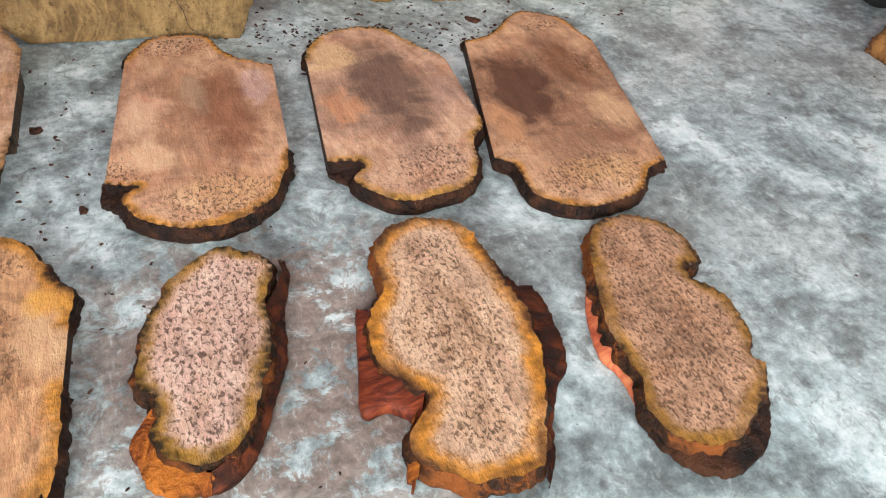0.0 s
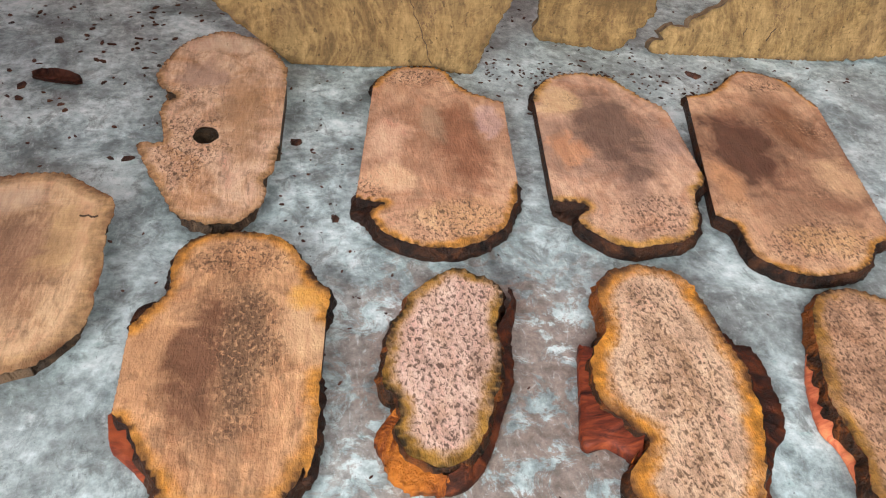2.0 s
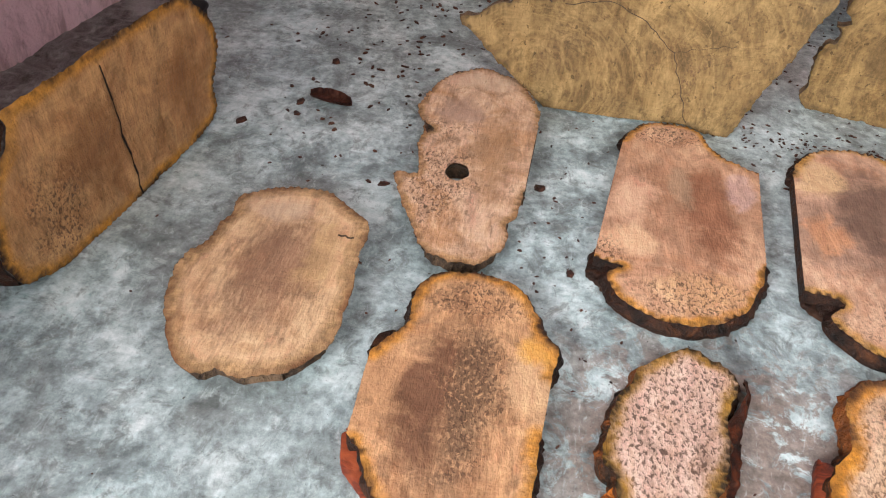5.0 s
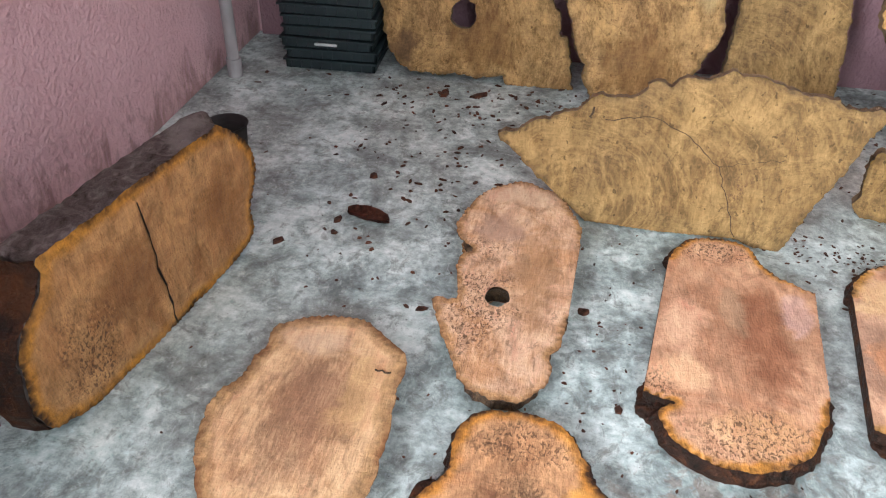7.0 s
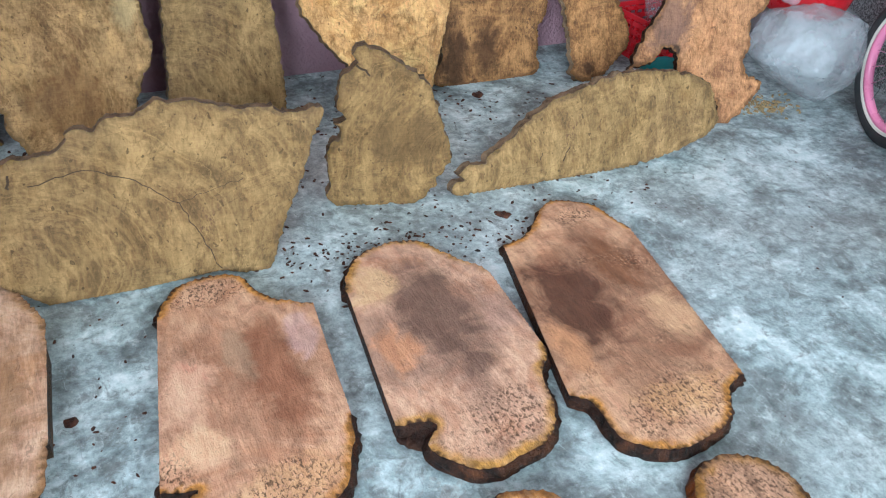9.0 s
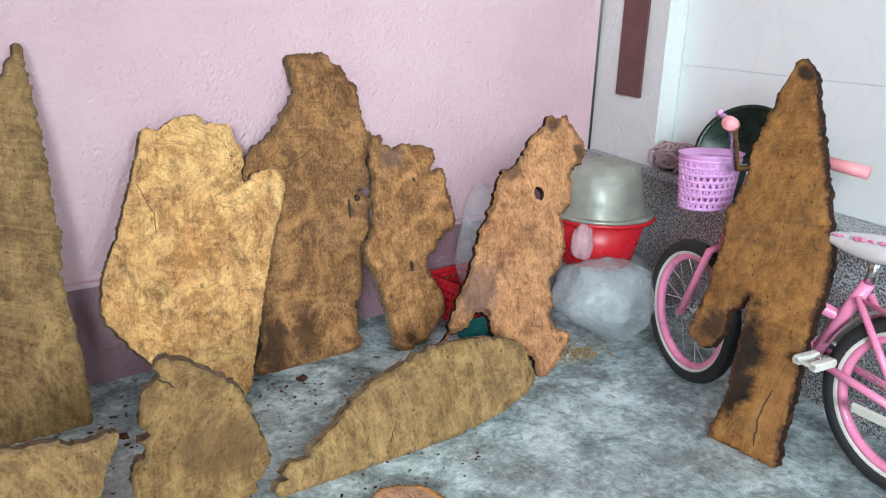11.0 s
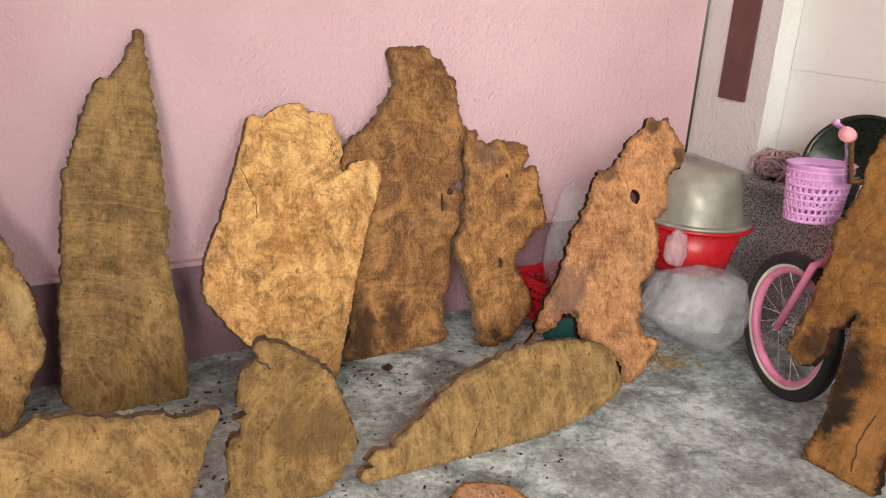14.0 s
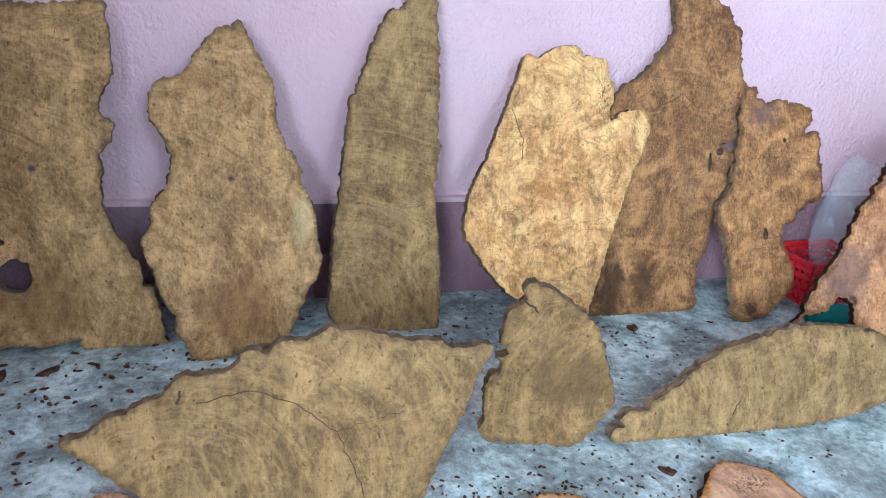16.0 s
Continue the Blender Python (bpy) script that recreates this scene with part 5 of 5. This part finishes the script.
CLEAR = film("clear milky plastic film", (0.56, 0.58, 0.60), 0.28)
bag("plastic_bag", (2.35, 1.89, 0.0), (0.17, 0.15, 0.135), CLEAR, "full translucent white plastic bag on the floor", 2, 0.5)
bag("plastic_bag", (2.62, 2.12, 0.0), (0.17, 0.17, 0.095), plain("grey plastic sack", (0.42, 0.42, 0.42), 0.4), "grey stuffed plastic sack under the red tub", 5)
bag("plastic_bag", (2.27, 2.37, 0.0), (0.11, 0.065, 0.215), film("thin clear film", (0.78, 0.76, 0.80), 0.12), "crumpled clear plastic bag against the pink wall", 9)
bag("plastic_bag", (2.37, 2.02, 0.235), (0.035, 0.035, 0.06), film("pinkish clear film", (0.80, 0.55, 0.60), 0.35), "pinkish clear plastic wrap on the tub", 12)
crate = empty("plastic_crate", pose(2.17, 2.335, 0.0, 0, 0, 4) @ Matrix.Diagonal((1, 1, 0.72, 1)), label="red perforated plastic crate behind the slabs", category="crate")
for x0, y0, x1, y1 in ((-0.12, -0.09, 0.12, -0.082), (-0.12, 0.082, 0.12, 0.09), (-0.12, -0.09, -0.112, 0.09), (0.112, -0.09, 0.12, 0.09)):
    for z in (0.0, 0.035, 0.07, 0.105, 0.14, 0.165):
        bm = bmesh.new()
        box(bm, (x0, y0, z), (x1, y1, z + 0.020), 0.002)
        part("rail", bm, RED, crate)
    for i in range(9):
        fx, fy = x0 + (x1 - x0 - 0.008) * i / 8, y0 + (y1 - y0 - 0.008) * i / 8
        bm = bmesh.new()
        box(bm, (fx + 0.001, fy + 0.001, 0), (fx + 0.007, fy + 0.007, 0.183))
        part("slat", bm, RED, crate)
bm = bmesh.new()
box(bm, (-0.11, -0.08, 0.002), (0.11, 0.08, 0.008))
part("base", bm, RED, crate)
bag("cloth_bundle", (2.06, 2.11, 0.0), (0.09, 0.07, 0.035), plain("teal cloth", (0.01, 0.20, 0.20), 0.85), "teal cloth bundle under the leaning slab", 15)
NET = plain("pinkish grey net", (0.50, 0.33, 0.34), 0.9)
bm = bmesh.new()
rnd = random.Random(3)
for i in range(46):
    a, b = rnd.uniform(0, 6.28), rnd.uniform(0.2, 1.0)
    c = Vector((0.03 * rnd.uniform(-1, 1), 0.04 * rnd.uniform(-1, 1), 0.045 + 0.02 * rnd.uniform(-1, 1)))
    r = rnd.uniform(0.03, 0.055)
    ax = Vector((rnd.uniform(-1, 1), rnd.uniform(-1, 1), rnd.uniform(-1, 1))).normalized()
    q = ax.to_track_quat("Z", "Y")
    tube(bm, [c + q @ Vector((r * math.cos(k * 0.45), r * 0.75 * math.sin(k * 0.45), 0.01 * math.sin(k + i))) for k in range(14)], 0.0045, 5, True)
for v in bm.verts:
    v.co.z = max(v.co.z, 0.001)
ob = tagged(part("net", bm, NET), "crumpled pinkish grey net on the granite plinth", "net")
ob.matrix_world = pose(side(2.02, 0.06), 2.02, 0.481)
bm = bmesh.new()
lathe(bm, [(0.0, 0.0), (0.09, 0.0), (0.135, 0.10), (0.145, 0.102), (0.128, 0.095), (0.085, 0.012), (0.0, 0.010)])
ob = tagged(part("bowl", bm, plain("black green plastic", (0.010, 0.022, 0.012), 0.3), smooth=True), "black-green plastic bowl propped on the plinth", "bowl")
ob.matrix_world = pose(side(1.66, 0.045), 1.66, 0.575, 0, -68, 14)

# ---- the child's bicycle ----
PINKP = plain("pink bicycle paint", (0.80, 0.25, 0.42), 0.3, grime=0.12)
LILAC = plain("lilac plastic", (0.66, 0.33, 0.62), 0.4, grime=0.12)
GRIP = plain("salmon rubber grip", (0.80, 0.30, 0.33), 0.5)
TYRE = plain("black rubber tyre", (0.022, 0.022, 0.023), 0.75)
CHROME = plain("chrome steel", (0.62, 0.62, 0.62), 0.2, 1.0, 0.2)
CREAM = plain("cream plastic", (0.72, 0.68, 0.60), 0.4)
bike = empty("bicycle", pose(2.30, 1.30, 0, 0, 0, -10), label="small pink children's bicycle with basket, behind a slab", category="bicycle")
FRONT, REAR, R = 0.298, -0.318, 0.20


def wheel(y, yaw):
    w = part("wheel", wheel_ring(bmesh.new(), R - 0.020, 0.020), TYRE, bike, "black tyre wheel with pink rim", True)
    w.matrix_local = pose(0, y, R, 0, 0, yaw)
    part("rim", wheel_ring(bmesh.new(), R - 0.046, 0.011, flat=1.2), PINKP, w, "pink rim", True)
    part("reflective_band", wheel_ring(bmesh.new(), R - 0.0335, 0.0120, flat=1.22, sides=8), CREAM, w, "", True)
    bm = bmesh.new()
    tube(bm, [(-0.045, 0, 0), (0.045, 0, 0)], 0.012, 12)
    tube(bm, [(-0.022, 0, 0), (-0.018, 0, 0)], 0.024, 16)
    tube(bm, [(0.018, 0, 0), (0.022, 0, 0)], 0.024, 16)
    part("hub", bm, CHROME, w, "chrome hub")
    for k in range(20):
        a = k * math.tau / 20
        s = -0.02 if k % 2 else 0.02
        bm = bmesh.new()
        tube(bm, [(s, 0.022 * math.cos(a + 0.9), 0.022 * math.sin(a + 0.9)), (0, (R - 0.05) * math.cos(a), (R - 0.05) * math.sin(a))], 0.0013, 5)
        part("spoke", bm, CHROME, w)
    return w


def bike_part(name, runs, material, label="", smooth=True):
    bm = bmesh.new()
    for pts, r in runs:
        tube(bm, pts, r, 12)
    return part(name, bm, material, bike, label, smooth)


wheel(FRONT, -12), wheel(REAR, 0)
SEAT, BB, HEAD, HEADLOW = (0, -0.175, 0.435), (0, -0.085, 0.235), (0, 0.185, 0.52), (0, 0.215, 0.415)
bike_part("frame", [([HEADLOW, (0, 0.08, 0.30), BB], 0.017), ([BB, SEAT], 0.015), ([(0, 0.197, 0.475), (0, 0.04, 0.36), (0, -0.125, 0.34)], 0.014), ([HEADLOW, HEAD], 0.020),
    ([(0.03, REAR, R), (0.022, -0.172, 0.405)], 0.008), ([(-0.03, REAR, R), (-0.022, -0.172, 0.405)], 0.008), ([(0.035, REAR, R), (0.03, -0.09, 0.235)], 0.009), ([(-0.035, REAR, R), (-0.03, -0.09, 0.235)], 0.009)], PINKP, "pink tube frame")
bike_part("fork", [([(0, 0.215, 0.415), (-0.035, 0.235, 0.395), (-0.045, FRONT, R)], 0.011), ([(0, 0.215, 0.415), (0.035, 0.235, 0.395), (0.035, FRONT - 0.005, R)], 0.011)], PINKP, "pink fork")
bike_part("handlebar", [([HEAD, (0, 0.17, 0.62)], 0.012), ([(-0.20, 0.085, 0.752), (-0.13, 0.135, 0.735), (-0.06, 0.17, 0.63), (0.06, 0.17, 0.62), (0.13, 0.14, 0.65), (0.19, 0.06, 0.640)], 0.010)], CHROME, "chrome handlebar")
bike_part("grip", [([(-0.15, 0.120, 0.742), (-0.215, 0.075, 0.755)], 0.016)], GRIP, "salmon rubber grip")
bike_part("grip", [([(0.165, 0.10, 0.645), (0.205, 0.0, 0.630)], 0.016)], GRIP, "salmon rubber grip")
bike_part("brake_lever", [([(-0.13, 0.155, 0.752), (-0.18, 0.140, 0.768), (-0.205, 0.112, 0.775)], 0.006)], LILAC)
bike_part("seat_post", [([SEAT, (0, -0.185, 0.495)], 0.011)], CHROME)
bike_part("crank", [([(-0.055, -0.085, 0.235), (0.055, -0.085, 0.235)], 0.012), ([(-0.055, -0.085, 0.235), (-0.065, -0.145, 0.255)], 0.008), ([(0.055, -0.085, 0.235), (0.065, -0.03, 0.215)], 0.008)], CHROME, "chrome crank")
bike_part("stay", [([(0.02, REAR + 0.04, 0.30), (0.02, -0.18, 0.36)], 0.005), ([(-0.02, REAR - 0.12, 0.37), (-0.02, -0.18, 0.40)], 0.005)], PINKP)
for x, y, z in ((-0.09, -0.145, 0.255), (0.09, -0.03, 0.213)):
    bm = bmesh.new()
    box(bm, (x - 0.035, y - 0.03, z - 0.01), (x + 0.035, y - 0.012, z + 0.01), 0.003)
    box(bm, (x - 0.035, y + 0.012, z - 0.01), (x + 0.035, y + 0.03, z + 0.01), 0.003)
    box(bm, (x - 0.035, y - 0.03, z - 0.004), (x - 0.025, y + 0.03, z + 0.004))
    box(bm, (x + 0.025, y - 0.03, z - 0.004), (x + 0.035, y + 0.03, z + 0.004))
    part("pedal", bm, CREAM, bike, "cream plastic pedal")
bm = bmesh.new()
bmesh.ops.create_uvsphere(bm, u_segments=24, v_segments=14, radius=1)
for v in bm.verts:
    t = (v.co.y + 1) / 2
    v.co = Vector((v.co.x * (0.078 - 0.055 * t ** 0.8), v.co.y * 0.135 - 0.185, 0.512 + v.co.z * (0.034 - 0.012 * t) + 0.020 * (1 - t) ** 2 - 0.010 * v.co.x ** 2))
saddle = part("saddle", bm, plain("white vinyl", (0.82, 0.78, 0.78), 0.35), bike, "white saddle with pink spots", True)
rnd = random.Random(8)
for i in range(14):
    a, t = rnd.uniform(-0.9, 0.9), rnd.uniform(0.15, 0.9)
    r = 0.004 + 0.006 * rnd.random()
    y = (2 * t - 1) * 0.135
    w = (0.078 - 0.055 * t ** 0.8) * math.sqrt(max(0.05, 1 - (y / 0.135) ** 2))
    bm = bmesh.new()
    bmesh.ops.create_uvsphere(bm, u_segments=8, v_segments=6, radius=r, matrix=Matrix.Translation((-w * 0.75, y - 0.185, 0.512 + 0.020 * (1 - t) ** 2 + 0.66 * (0.034 - 0.012 * t) * math.sqrt(max(0.05, 1 - (y / 0.135) ** 2)))) @ Matrix.Diagonal((0.6, 1, 0.6, 1)))
    part("spot", bm, PINKP, saddle)
bm = bmesh.new()
rows = []
for k in range(19):
    a = radians(20 + k * 8.5)
    rows.append([bm.verts.new((x, REAR + (R + 0.016 - abs(x) * 0.3) * math.cos(a), R + (R + 0.016 - abs(x) * 0.3) * math.sin(a))) for x in (-0.026, -0.013, 0, 0.013, 0.026)])
for s, e in zip(rows, rows[1:]):
    for i in range(4):
        bm.faces.new((s[i], s[i + 1], e[i + 1], e[i]))
bmesh.ops.solidify(bm, geom=bm.faces[:], thickness=0.002)
part("mudguard", bm, CREAM, bike, "cream rear mudguard", True)
bm = bmesh.new()
box(bm, (-0.062, REAR - 0.05, 0.165), (-0.052, REAR + 0.09, 0.188), 0.004)
part("chain_guard", bm, CREAM, bike, "cream chain guard")
bm = bmesh.new()
lathe(bm, [(0.0, 0.498), (0.055, 0.498), (0.074, 0.500), (0.074, 0.504), (0.0, 0.503)], 28)
for v in bm.verts:
    v.co.y = v.co.y * 0.7 + 0.305
basket = part("basket", bm, LILAC, bike, "lilac perforated plastic basket")
n, levels = 28, 7
for lv in range(levels + 1):
    f = lv / levels
    bm = bmesh.new()
    tube(bm, [((0.075 + 0.014 * f) * math.cos(k * math.tau / n), 0.305 + (0.052 + 0.012 * f) * math.sin(k * math.tau / n), 0.50 + 0.125 * f) for k in range(n)], 0.0045, 6, True)
    part("hoop", bm, LILAC, basket)
for k in range(n):
    for s in (-1, 1):
        bm = bmesh.new()
        tube(bm, [((0.075 + 0.014 * f) * math.cos(k * math.tau / n + s * 0.5 * f), 0.305 + (0.052 + 0.012 * f) * math.sin(k * math.tau / n + s * 0.5 * f), 0.50 + 0.125 * f) for f in (0, 0.35, 0.7, 1)], 0.0035, 5)
        part("slat", bm, LILAC, basket)
bm = bmesh.new()
lathe(bm, [(0.080, 0.585), (0.091, 0.636), (0.096, 0.640), (0.090, 0.642), (0.079, 0.587)], 40)
for v in bm.verts:
    v.co.y = v.co.y * 0.75 + 0.305
part("rim", bm, LILAC, basket, "", True)

# ---- bark scraps and sawdust ----
STRIP = bark("fresh red brown bark", (0.05, 0.018, 0.012), (0.13, 0.045, 0.03), (0.24, 0.09, 0.06), 22)
CHIP = bark("red brown bark scraps", (0.018, 0.009, 0.007), (0.07, 0.028, 0.018), (0.15, 0.06, 0.035), 21)


def chip(bm, x, y, s, rnd, lift=0.0):
    """An irregular curled flake."""
    k, a0, st = rnd.randint(5, 7), rnd.uniform(0, 6.28), rnd.uniform(1.0, 2.6)
    yaw = rnd.uniform(0, 6.28)
    top, low = [], []
    for i in range(k):
        a = a0 + i * math.tau / k
        r = s * rnd.uniform(0.65, 1.15)
        px, py = r * st * math.cos(a), r * math.sin(a)
        qx, qy = px * math.cos(yaw) - py * math.sin(yaw), px * math.sin(yaw) + py * math.cos(yaw)
        h = s * rnd.uniform(0.25, 0.75) + lift
        top.append(bm.verts.new((x + qx * 0.85, y + qy * 0.85, h)))
        low.append(bm.verts.new((x + qx, y + qy, 0.0003)))
    bm.faces.new(top)
    for i in range(k):
        bm.faces.new((low[i], low[(i + 1) % k], top[(i + 1) % k], top[i]))


bm = bmesh.new()
rows = []
for i in range(13):
    u = i / 12 - 0.5
    w = 0.017 * (1 - (2 * u) ** 2) ** 0.5 + 0.003
    rows.append([bm.verts.new((0.095 * u, w * math.cos(a) + 0.012 * u * u, 0.002 + 0.018 * (1 - math.sin(a)) * (0.6 + 0.4 * math.cos(3 * u)) + 0.002 * noise.noise((u * 20, a * 3, 1)))) for a in (0.1, 0.6, 1.1, 1.57, 2.0, 2.5, 3.0)])
for a, b in zip(rows, rows[1:]):
    for i in range(6):
        bm.faces.new((a[i], b[i], b[i + 1], a[i + 1]))
bmesh.ops.solidify(bm, geom=bm.faces[:], thickness=0.004)
for v in bm.verts:
    v.co.z = max(v.co.z, 0.0)
strip = tagged(part("bark_scrap", bm, STRIP, smooth=True), "long curled reddish strip of bark on the floor", "bark scrap", "bark scraps on the floor")
strip.matrix_world = pose(-0.078, 1.56, 0.0, 0, 0, -14)
rnd = random.Random(42)
for x, y, s in ((-0.135, 1.545, 0.008), (-0.105, 1.72, 0.011), (-0.225, 1.45, 0.009), (0.419, 1.147, 0.007), (0.084, 1.313, 0.006), (1.223, 1.626, 0.011), (0.36, 1.36, 0.011), (-0.03, 2.16, 0.013), (0.06, 2.17, 0.012), (0.32, 2.02, 0.015), (1.46, 2.18, 0.016), (-0.13, 1.50, 0.007), (0.74, 1.95, 0.01), (0.98, 2.15, 0.012), (-0.17, 1.60, 0.005)):
    bm = bmesh.new()
    chip(bm, 0, 0, s, rnd)
    ob = tagged(part("bark_scrap", bm, CHIP), "loose reddish brown scrap of bark on the floor", "bark scrap", "bark scraps on the floor")
    ob.matrix_world = pose(x, y, 0.0)
bm = bmesh.new()
for cx, cy, sx, sy, n, big in ((0.02, 1.75, 0.13, 0.22, 120, 0.0042), (1.15, 1.60, 0.20, 0.07, 190, 0.0034), (0.35, 1.20, 0.16, 0.22, 110, 0.0026), (0.95, 2.18, 0.40, 0.12, 240, 0.0042), (0.1, 2.16, 0.30, 0.06, 90, 0.005), (0.9, 1.9, 0.5, 0.14, 160, 0.0032), (0.6, 1.2, 0.8, 0.7, 260, 0.0019), (1.7, 1.7, 0.5, 0.4, 90, 0.002), (0.84, 1.62, 0.06, 0.03, 60, 0.003)):
    for _ in range(n):
        chip(bm, rnd.gauss(cx, sx), rnd.gauss(cy, sy), big * rnd.uniform(0.35, 1.2), rnd)
tagged(part("bark_crumbs", bm, CHIP), "fine dark bark crumbs scattered over the floor", "bark crumbs", kind="stuff")
bm = bmesh.new()
for _ in range(160):
    chip(bm, rnd.gauss(2.22, 0.045), rnd.gauss(1.87, 0.03), 0.004 * rnd.uniform(0.4, 1.1), rnd, 0.004 * rnd.random())
tagged(part("wood_shavings", bm, plain("dry tan shavings", (0.30, 0.20, 0.09), 0.9)), "small heap of dry tan wood shavings on the floor", "wood shavings", kind="stuff")
